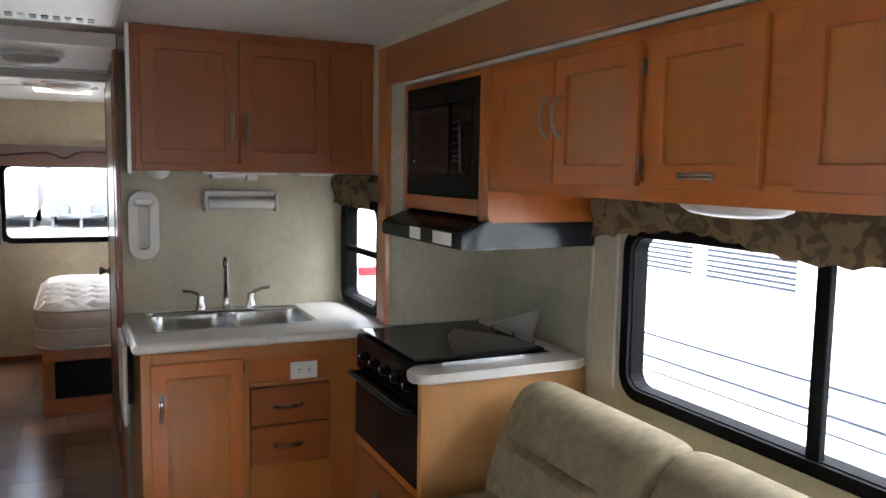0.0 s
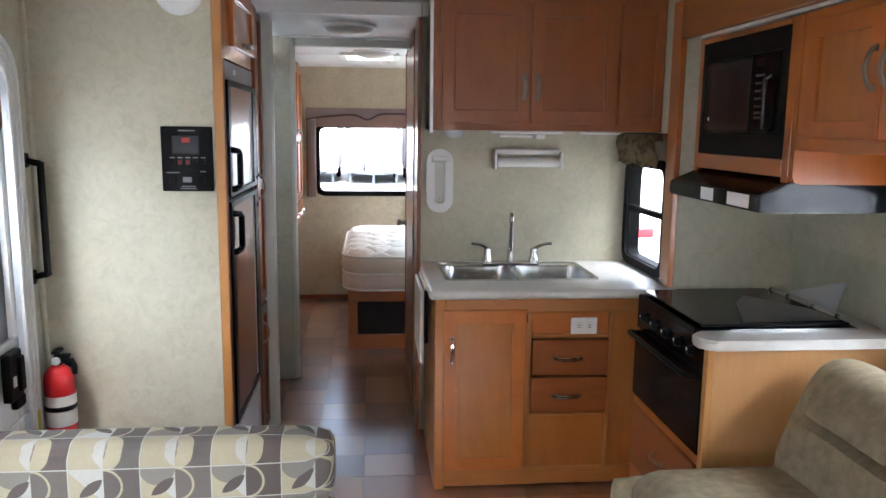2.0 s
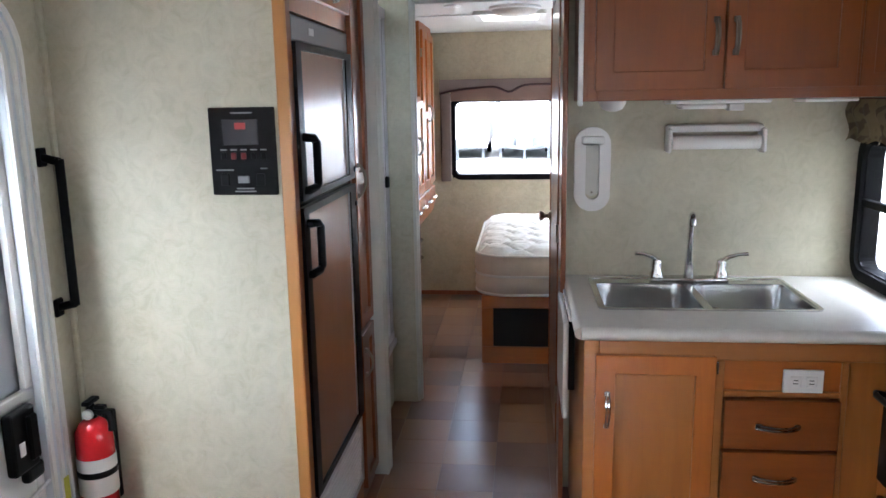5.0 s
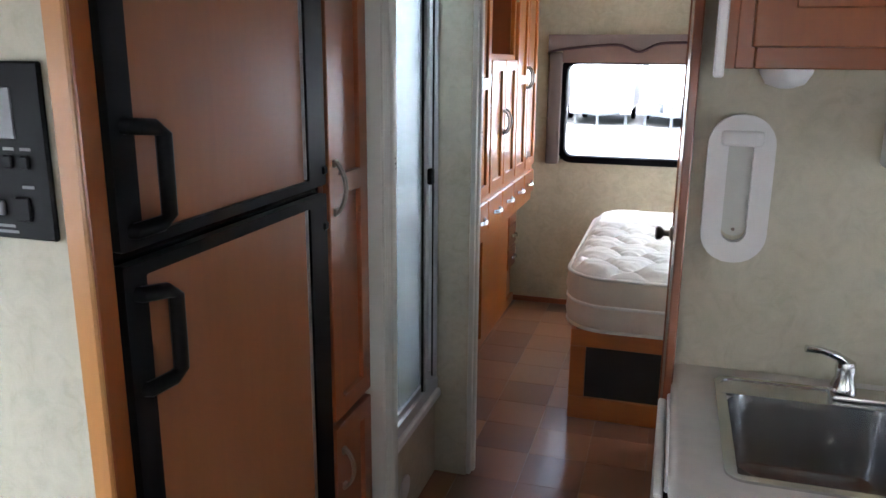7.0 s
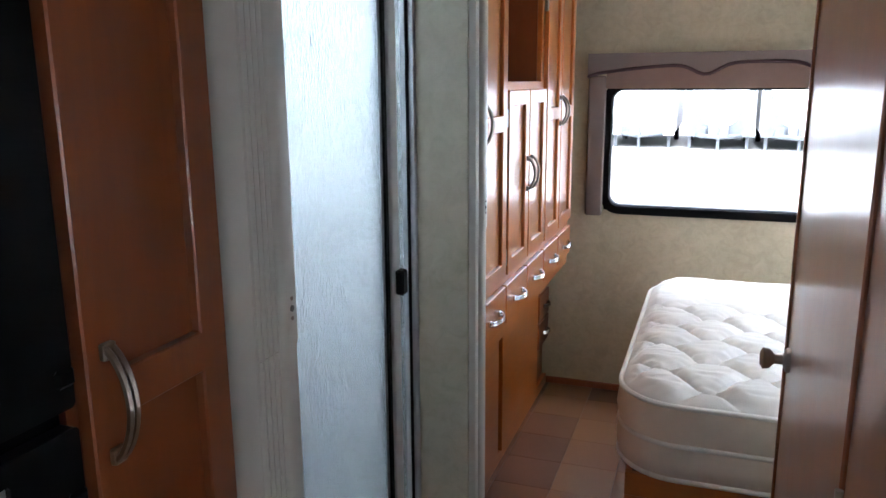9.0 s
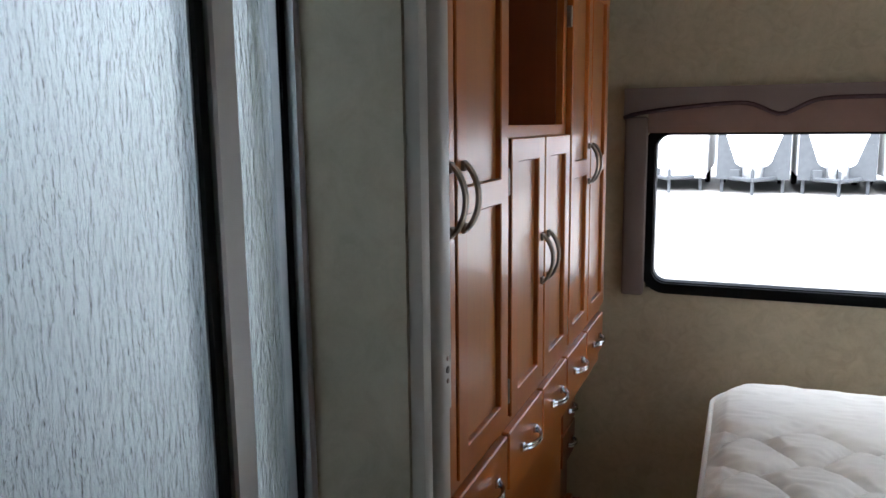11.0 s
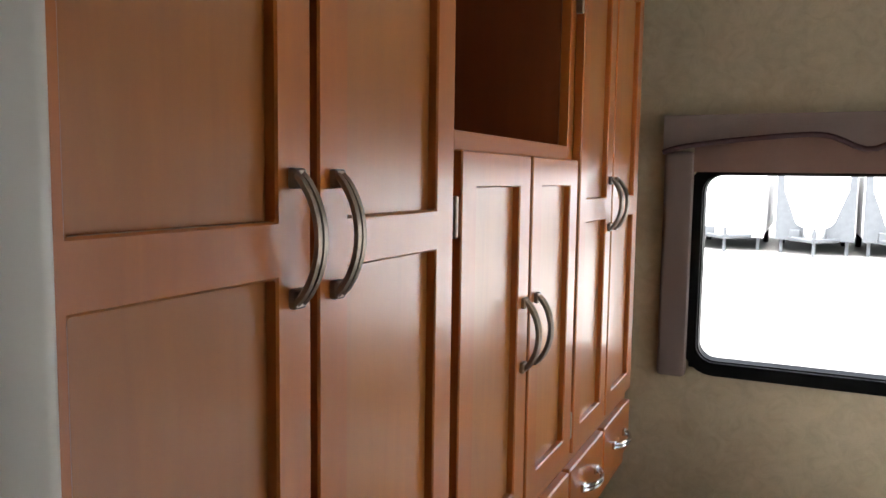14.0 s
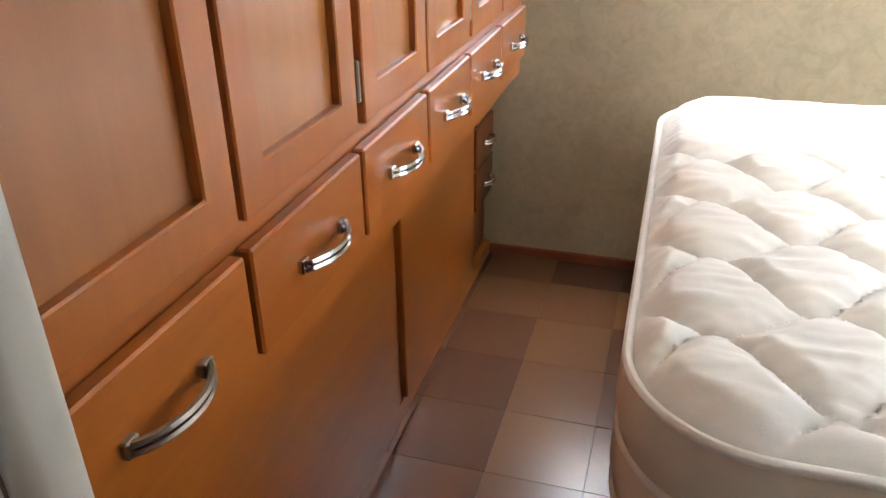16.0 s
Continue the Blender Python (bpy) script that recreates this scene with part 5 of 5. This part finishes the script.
structure("trim_door_edge", boxes((0.256, 0.294, 4.772, 4.79, 0, 2.05), bevel=0.003), WOOD_DARK)

# ---- bedroom wardrobe wall ----
WX = -0.575
wf = facing("+x", WX)
EDGES = (4.545, 4.862, 5.172, 5.472, 5.755, 6.045, 6.34)
N0, N1, WEND = 5.205, 5.738, 6.365          # the open niche, and the far end
wr = thing("wardrobe", (-0.85, 5.5, 0), "built-in orange maple wardrobe wall with doors and drawers", "wardrobe")
part("body", boxes((LW + 0.002, WX - 0.021, 4.50, 5.19, 0.772, CZ2 - 0.001), (LW + 0.002, WX - 0.021, 5.753, WEND, 0.772, CZ2 - 0.001), (LW + 0.002, WX - 0.021, 5.19, 5.753, 0.772, 1.60)), WOOD, wr)
# niche in darker wood than the doors, the recess's shade put into the colour
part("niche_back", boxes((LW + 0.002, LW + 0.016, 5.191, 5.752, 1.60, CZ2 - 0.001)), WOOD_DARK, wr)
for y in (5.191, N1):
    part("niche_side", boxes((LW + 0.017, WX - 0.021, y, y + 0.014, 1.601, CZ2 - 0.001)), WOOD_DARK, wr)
rows = [(WX - 0.02, WX, 4.50, WEND, 0.768, 0.822), (WX - 0.02, WX, 4.50, WEND, 0.955, 0.995), (WX - 0.02, WX, 4.50, 5.18, 2.055, CZ2 - 0.001), (WX - 0.02, WX, 5.753, WEND, 2.055, CZ2 - 0.001), (WX - 0.02, WX, N0, N1, 1.585, 1.615)]
for e, lo, hi, z1 in zip(EDGES, (0.018, 0.018, 0.020, 0.018, 0.017, 0.018, 0.018), (0.018, 0.018, 0.033, 0.018, 0.015, 0.018, 0.024), (CZ2, CZ2, CZ2, 1.59, CZ2, CZ2, CZ2)):
    rows.append((WX - 0.0205, WX - 0.0005, max(4.50, e - lo), min(WEND, e + hi), 0.81, z1 - 0.002))
part("face_frame", boxes(*rows, bevel=0.0015), WOOD_Y, wr)
for k in range(6):
    a, b = EDGES[k] + 0.006, EDGES[k + 1] - 0.006
    mid = k in (2, 3)
    z0, z1 = 0.990, (1.588 if mid else 2.050)
    da, db = a + (0.014 if k == 2 else 0.008 if k == 4 else 0.0), b - (0.002 if k == 3 else 0.0)
    d = framed_door("door", wr, WOOD, wf, da, db, z0, z1, 0.050, () if mid else (1.487,))
    part("handle", pull(wf, db - 0.026 if k % 2 == 0 else da + 0.026, 1.298 if mid else 1.496, 0.118, True), NICKEL, d)
    q = part("drawer", fbox(bmesh.new(), wf, a, b, 0.826, 0.958, 0.0, 0.019, 0.003), WOOD_Y, wr)
    part("handle", pull(wf, (a + b) / 2 + (0.008 if k else 0.0), 0.889, 0.125, False), CHROME if k else NICKEL, q, "polished bow handle")
for u, zs in ((5.186, (1.05, 1.50)), (5.766, (1.05, 1.90))):
    for z in zs:
        part("hinge", fbox(bmesh.new(), wf, u - 0.005, u + 0.004, z - 0.028, z + 0.028, 0.001, 0.016, 0.002), NICKEL, wr)
# set-back lower cabinet
BX = -0.735
bf = facing("+x", BX)
lc = thing("low_cabinet", (-0.95, 5.5, 0), "set-back lower maple cabinet with panels and small drawers", "cabinet")
part("body", boxes((LW + 0.002, BX - 0.021, 4.50, REAR - 0.018, 0.0, 0.766)), WOOD_DARK, lc)
part("face_frame", boxes(*[(BX - 0.02, BX, y - 0.02, y + 0.02, 0.05, 0.766) for y in (4.65, 5.722, 6.455)], (BX - 0.02, BX + 0.003, 4.50, REAR - 0.018, 0.0, 0.055), (BX - 0.02, BX, 4.67, REAR - 0.018, 0.70, 0.766), bevel=0.002), WOOD_Y, lc)
for a, b in ((4.68, 5.694), (5.752, 6.43)):
    part("panel", fbox(bmesh.new(), bf, a, b, 0.058, 0.72, -0.012, 0.014, 0.003), WOOD_Y, lc)
for z0, z1 in ((0.56, 0.695), (0.415, 0.55), (0.27, 0.405)):
    q = part("drawer", fbox(bmesh.new(), bf, 6.47, 6.70, z0, z1, -0.01, 0.012, 0.003), WOOD_DARK, lc)
    if z0 < 0.5:
        part("handle", pull(bf, 6.60, (z0 + z1) / 2, 0.09, False, 0.012), CHROME, q)

# ---- bed ----
bx0, bx1, by0, by1 = -0.182, 1.32, 5.02, 6.50
bed = thing("bed_platform", (0.6, 5.75, 0), "wooden bed platform with a dark open storage bay", "bed base")
for nm, x0, x1, z0, z1 in (("top_rail", -0.137, 1.33, 0.348, 0.425), ("bottom_rail", -0.137, 1.33, 0.0, 0.105), ("stile", -0.137, -0.068, 0.1055, 0.3475), ("front_panel", 0.33, 1.33, 0.1055, 0.3475)):
    part(nm, boxes((x0, x1, 5.05, 5.07, z0, z1), bevel=0.003), WOOD_X, bed)
part("side", boxes((-0.137, -0.118, 5.071, 6.42, 0.0, 0.425)), WOOD_Y, bed)
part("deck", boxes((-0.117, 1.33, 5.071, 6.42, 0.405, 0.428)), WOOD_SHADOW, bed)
# black lining and a flat near-black sheet stand for the shade inside the bay
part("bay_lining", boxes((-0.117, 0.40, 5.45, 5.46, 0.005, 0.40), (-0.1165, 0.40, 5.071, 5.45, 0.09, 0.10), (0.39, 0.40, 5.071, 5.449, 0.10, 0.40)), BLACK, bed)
part("bay_grille", boxes((-0.068, 0.33, 5.072, 5.078, 0.105, 0.348)), plain("bay_shade", (0.022, 0.02, 0.02), 0.8), bed)

mat = thing("mattress", (0.58, 5.73, 0.43), "bare white quilted mattress with corded edges", "mattress")


def edge_push(u, v, r=0.20):
    """Pulls a corner of the rectangle onto its rounded outline."""
    cu, cv = min(max(u, bx0 + r), bx1 - r), min(max(v, by0 + r), by1 - r)
    du, dv = u - cu, v - cv
    d = math.hypot(du, dv)
    m = max(abs(du), abs(dv))
    if d > 1e-9 and du and dv:
        return cu + du / d * m, cv + dv / d * m
    return u, v


bm = bmesh.new()
NU, NV = 270, 260
A, B = 0.30, 0.24
grid = []
for j in range(NV + 1):
    row = []
    for i in range(NU + 1):
        u, v = bx0 + 0.012 + (bx1 - bx0 - 0.024) * i / NU, by0 + 0.012 + (by1 - by0 - 0.024) * j / NV
        x, y = edge_push(u, v)
        e = min(i / NU * (bx1 - bx0), (1 - i / NU) * (bx1 - bx0), j / NV * (by1 - by0), (1 - j / NV) * (by1 - by0))
        y_w = y + 0.014 * math.sin(x * 23) + 0.008 * noise.noise((x * 9, y * 9, 0))
        best = 9.0
        for k in range(-1, 9):
            yc = by0 + k * B * 0.5 + (1 if k % 2 else -1) * B * 0.25 * math.cos(2 * math.pi * (x + 0.06) / A)
            best = min(best, abs(y_w - yc - 0.03))
        puff = min(1.0, best / 0.055) ** 0.55
        near = 0.35 + 0.65 * math.exp(-(best / 0.045) ** 2)
        wr_n = noise.noise((x * 12, y * 42, 1.0)) * 0.006 + (noise.noise((x * 26, y * 70, 4.0)) * 0.0042 + noise.noise((x * 60, y * 45, 9.0)) * 0.002) * near
        swell = min(1.0, e / 0.09) ** 0.5
        row.append(bm.verts.new((x, y, 0.668 + 0.022 * swell + (0.034 * puff + wr_n) * min(1.0, e / 0.05 + 0.15))))
    grid.append(row)
for a, b in zip(grid, grid[1:]):
    for i in range(NU):
        bm.faces.new((a[i], a[i + 1], b[i + 1], b[i]))
part("quilted_top", bm, QUILT, mat, smooth=True)


def hoop(inset, z):
    return [(u, v, z) for u, v in round_rect(bx0 + inset, bx1 - inset, by0 + inset, by1 - inset, 0.20 - inset, 12)]


bm = bmesh.new()
loops = [[bm.verts.new((x, y, z + 0.003 * noise.noise((x * 20, y * 20, z * 30)))) for x, y, z in hoop(i_, z_)] for i_, z_ in ((0.02, 0.432), (0.004, 0.445), (-0.004, 0.49), (0.004, 0.535), (0.006, 0.548), (0.002, 0.56), (-0.006, 0.60), (0.0, 0.65), (0.012, 0.672))]
for p, q in zip(loops, loops[1:]):
    for k in range(len(p)):
        bm.faces.new((p[k], p[(k + 1) % len(p)], q[(k + 1) % len(p)], q[k]))
bm.faces.new(loops[0])
part("side_band", bm, TICKING, mat, smooth=True)
for ins, z in ((0.004, 0.672), (0.004, 0.548), (0.006, 0.436)):
    h = hoop(ins, z)
    part("piping", tube(bmesh.new(), h + [h[0]], 0.008, 8, False), QUILT, mat, "white corded edge", smooth=True)

# rear window surround: padded posts and a shaped pelmet
pel = thing("window_pelmet", (0.25, REAR, 1.6), "mauve fabric pelmet with wavy edge and side posts", "pelmet")
rf = facing("-y", REAR)
for a, b in ((-0.548, -0.463), (0.97, 1.055)):
    part("post", fbox(bmesh.new(), rf, a, b, 0.945, 1.64, 0.001, 0.045, 0.012, 2), VALANCE, pel, smooth=True)


def wave(u):
    s = (u - 0.255) / 0.80
    return 1.635 + 0.062 * max(0.0, math.cos(s * math.pi * 0.5)) ** 0.6 - 0.050 * math.exp(-(((abs(s) - 0.32) * 0.80 + 0.0) / 0.075) ** 2)


us = [-0.548 + 1.603 * k / 60 for k in range(61)]
bm = bmesh.new()
slab(bm, [(u, 1.745) for u in us] + [(u, wave(u)) for u in reversed(us)], rf, 0.001, 0.075)
part("board", bm, VALANCE, pel)
part("cord", tube(bmesh.new(), [rf(u, wave(u), 0.078) for u in us], 0.008, 8), VAL_TRIM, pel, "maroon cord edging", smooth=True)
part("shade", fbox(bmesh.new(), rf, -0.463, 0.97, 1.578, 1.70, 0.02, 0.032), plain("pleated_shade", (0.24, 0.15, 0.12), 0.8, vary=0.2), pel)

# ---- ceiling fittings ----
def dome(name, x, y, r, label):
    t = thing(name, (x, y, CZ2), label, "ceiling light", "ceiling domes")
    part("rim", lathe(bmesh.new(), ((r, 0.0), (r, -0.012), (r * 0.93, -0.018)), (x, y, CZ2 - 0.0005), seg=36), WHITE, t, smooth=True)
    part("lens", lathe(bmesh.new(), ((r * 0.92, -0.016), (r * 0.8, -0.035), (r * 0.5, -0.052), (r * 0.15, -0.058)), (x, y, CZ2), seg=36), plain("dome_lens", (0.55, 0.52, 0.47), 0.4, vary=0.1), t, smooth=True)
    return t


dome("ceiling_dome_light", -0.08, 3.84, 0.14, "round cream dome light on the passage ceiling")
dome("ceiling_dome_light", 0.06, 5.15, 0.15, "round cream dome light on the bedroom ceiling")
single("ceiling_speaker", lathe(bmesh.new(), ((0.05, 0), (0.048, -0.008), (0.03, -0.012)), (-0.285, 5.0, CZ2 - 0.0005)), WHITE, "small round white fitting on the bedroom ceiling", "speaker", smooth=True)
ac = thing("ceiling_air_vent", (0.0, 2.6, CZ), "white ceiling air conditioner panel with slots", "air conditioner")
part("housing", boxes((-0.30, 0.25, 2.25, 3.0, CZ - 0.045, CZ - 0.001), bevel=0.015, seg=2), WHITE, ac)
for k in range(10):
    part("slot", boxes((-0.19 + k * 0.038, -0.168 + k * 0.038, 2.86, 2.93, CZ - 0.0475, CZ - 0.044)), BLACK, ac)
hatch = thing("roof_hatch", (0.05, 5.58, CZ2), "white roof vent frame on the bedroom ceiling", "roof vent")
part("frame", ring_frame(bmesh.new(), round_rect(-0.195, 0.245, 5.315, 5.73, 0.02), round_rect(-0.15, 0.20, 5.36, 5.685, 0.015), lambda u, v, dd: Vector((u, v, CZ2 - dd)), 0.0005, 0.022), WHITE, hatch)
lid_mat = glass_mat("hatch_plastic", 0.6, (0.72, 0.69, 0.57))
lid = part("lid", boxes((HATCH[0], HATCH[1], HATCH[2], HATCH[3], CZ2 + 0.02, CZ2 + 0.026)), lid_mat, hatch, "translucent cream plastic lid")

# ---- outside ----
structure("ground", boxes((-400, 400, -400, 400, GROUND - 0.2, GROUND)), ASPHALT)


def travel_trailer(x, y, dark, pale=False):
    t = thing("travel_trailer", (x, y, GROUND), "white travel trailer with charcoal front cap parked outside" if dark else "plain white travel trailer parked outside", "trailer", "parked trailers")
    w, g = 1.17, GROUND
    part("body", boxes((x - w, x + w, y + 0.25, y + 7.5, g + 0.55, g + 3.2), bevel=0.08, seg=2), BODY_WHITE, t)
    nf = facing("-y", y + 0.25)
    n_out = [(x + w * 0.97 * s, z) for s, z in ((-1, g + 0.45), (1, g + 0.45), (1, g + 2.7), (-1, g + 2.7))]
    part("front_cap", slab(bmesh.new(), n_out, nf, -0.05, 0.12), BODY_GREY if dark else BODY_WHITE, t)
    if pale:
        part("stone_guard", fbox(bmesh.new(), nf, x - w * 0.95, x + w * 0.95, g + 0.62, g + 1.35, 0.12, 0.15, 0.03), BAND, t, "pale blue-grey stone guard")
    if dark:
        u_pts = [(x + 0.60 * math.copysign(abs(math.cos(a)) ** 0.8, math.cos(a)), g + 1.15 + 0.33 * math.sin(a)) for a in [math.pi + math.pi * k / 14 for k in range(15)]] + [(x + 0.92, g + 2.05), (x + 0.96, g + 2.72), (x - 0.96, g + 2.72), (x - 0.92, g + 2.05)]
        part("white_graphic", slab(bmesh.new(), u_pts, nf, 0.12, 0.15), BODY_WHITE, t)
    for sx in (-0.17, 0.17):
        part("gas_bottle", lathe(bmesh.new(), ((0.13, 0.0), (0.15, 0.04), (0.15, 0.40), (0.10, 0.50), (0.05, 0.56)), (x + sx, y - 0.15, g + 0.52), seg=14), ALU if dark else BODY_WHITE, t, smooth=True)
    part("battery_box", boxes((x - 0.72, x - 0.40, y - 0.02, y + 0.2, g + 0.52, g + 0.78), bevel=0.02), BODY_GREY, t)
    part("tongue", tube(tube(bmesh.new(), [(x - 0.8, y + 0.3, g + 0.5), (x, y - 1.0, g + 0.5)], 0.07, 6), [(x + 0.8, y + 0.3, g + 0.5), (x, y - 1.0, g + 0.5)], 0.07, 6), BODY_GREY, t)
    part("jack", tube(bmesh.new(), [(x, y - 0.8, g), (x, y - 0.8, g + 0.8)], 0.05, 6), BODY_GREY, t)
    part("bumper", boxes((x - w * 0.55, x + w * 0.55, y + 0.1, y + 0.3, g + 0.40, g + 0.54), bevel=0.02), BODY_GREY, t)
    part("axle", boxes((x - w * 0.6, x + w * 0.6, y + 0.8, y + 5.0, g + 0.38, g + 0.55)), BODY_GREY, t)
    for sx in (-1, 1):
        part("landing_leg", boxes((x + sx * 0.95 - 0.05, x + sx * 0.95 + 0.05, y + 0.35, y + 0.45, g, g + 0.45)), BODY_GREY, t)
        part("wheel", lathe(bmesh.new(), ((0.30, -0.1), (0.34, -0.06), (0.34, 0.06), (0.30, 0.1)), (x + sx * (w - 0.15), y + 4.3, g + 0.34), "x", 18), RUBBER, t)


for k, x in enumerate((-7.6, -5.1, -2.5, 0.12, 2.62, 5.15, 7.7, 10.2)):
    travel_trailer(x, 31.0 + (0.4 if k == 2 else 0), k not in (2, 5), k == 5)

# neighbour parked alongside
nx = 4.6
nb = thing("parked_motorhome", (nx + 1.2, 2.0, GROUND), "white motorhome with blue-grey stripes parked alongside", "motorhome")
part("body", boxes((nx, nx + 2.4, -5.0, 5.15, GROUND + 0.45, GROUND + 3.3), bevel=0.06, seg=2), BODY_WHITE, nb)
sf = facing("-x", nx)
for z, h in ((0.195, 0.018), (0.12, 0.03), (0.0, 0.02), (-0.12, 0.012)):
    part("stripe", fbox(bmesh.new(), sf, -5.0, 5.15, z, z + h, 0.001, 0.006), BAND if h > 0.025 else STRIPE, nb)
for a, b in ((4.38, 4.98), (3.38, 4.28), (0.2, 1.6)):
    w = part("window", fbox(bmesh.new(), sf, a, b, 0.78, 1.30, 0.0, 0.02, 0.01), BODY_WHITE, nb)
    for k in range(12):
        part("blind_slat", fbox(bmesh.new(), sf, a + 0.03, b - 0.03, 0.80 + k * 0.041, 0.818 + k * 0.041, 0.02, 0.03), STRIPE, w)
for y in (-3.0, 4.2):
    part("wheel", lathe(bmesh.new(), ((0.34, -0.1), (0.40, -0.06), (0.40, 0.06), (0.34, 0.1)), (nx + 0.2, y, GROUND + 0.40), "x", 20), RUBBER, nb)
tl = thing("parked_trailer", (3.8, 9.5, GROUND), "white trailer with a red tail lamp parked behind", "trailer")
part("body", boxes((2.6, 4.9, 7.4, 13.0, GROUND + 0.5, GROUND + 3.2), bevel=0.06, seg=2), BODY_WHITE, tl)
part("tail_lamp", boxes((2.76, 2.98, 7.36, 7.41, 0.47, 0.58), bevel=0.02), RED, tl)
part("bumper", boxes((2.6, 4.9, 7.2, 7.4, GROUND + 0.45, GROUND + 0.72), bevel=0.02), BODY_GREY, tl)

# ---- floor tiles, the pieces last ----
PITCH, GAP = 0.236, 0.0012
rest = bmesh.new()
bm = bmesh.new()
box(bm, 0.0, PITCH - GAP, 0.0, PITCH - GAP, -0.006, 0.0)
bmesh.ops.bevel(bm, geom=[e for e in bm.edges if e.verts[0].co.z > -0.001 and e.verts[1].co.z > -0.001], offset=0.0008, segments=1, affect="EDGES")
tile_mesh = bpy.data.meshes.new("tile")
bm.to_mesh(tile_mesh)
bm.free()
tile_mesh.materials.append(TILE)
nx_t, ny_t = 13, 38
count = 0
for j in range(ny_t):
    for i in range(nx_t):
        x, y = -1.186 + i * PITCH, REAR + 0.057 - (j + 1) * PITCH
        if x > 1.84 or y < FRONT:
            continue
        if -0.80 < x < 1.30 and y > 0.6 and count < 300:
            t = new("tile", tile_mesh)
            t.parent = floor
            t.location = (x, y, 0.0)
            count += 1
        else:
            box(rest, x, x + PITCH - GAP, y, y + PITCH - GAP, -0.006, 0.0)
ob = mesh_ob("tile_field", rest, TILE)
ob.parent = floor
tagged(ob, kind="stuff")
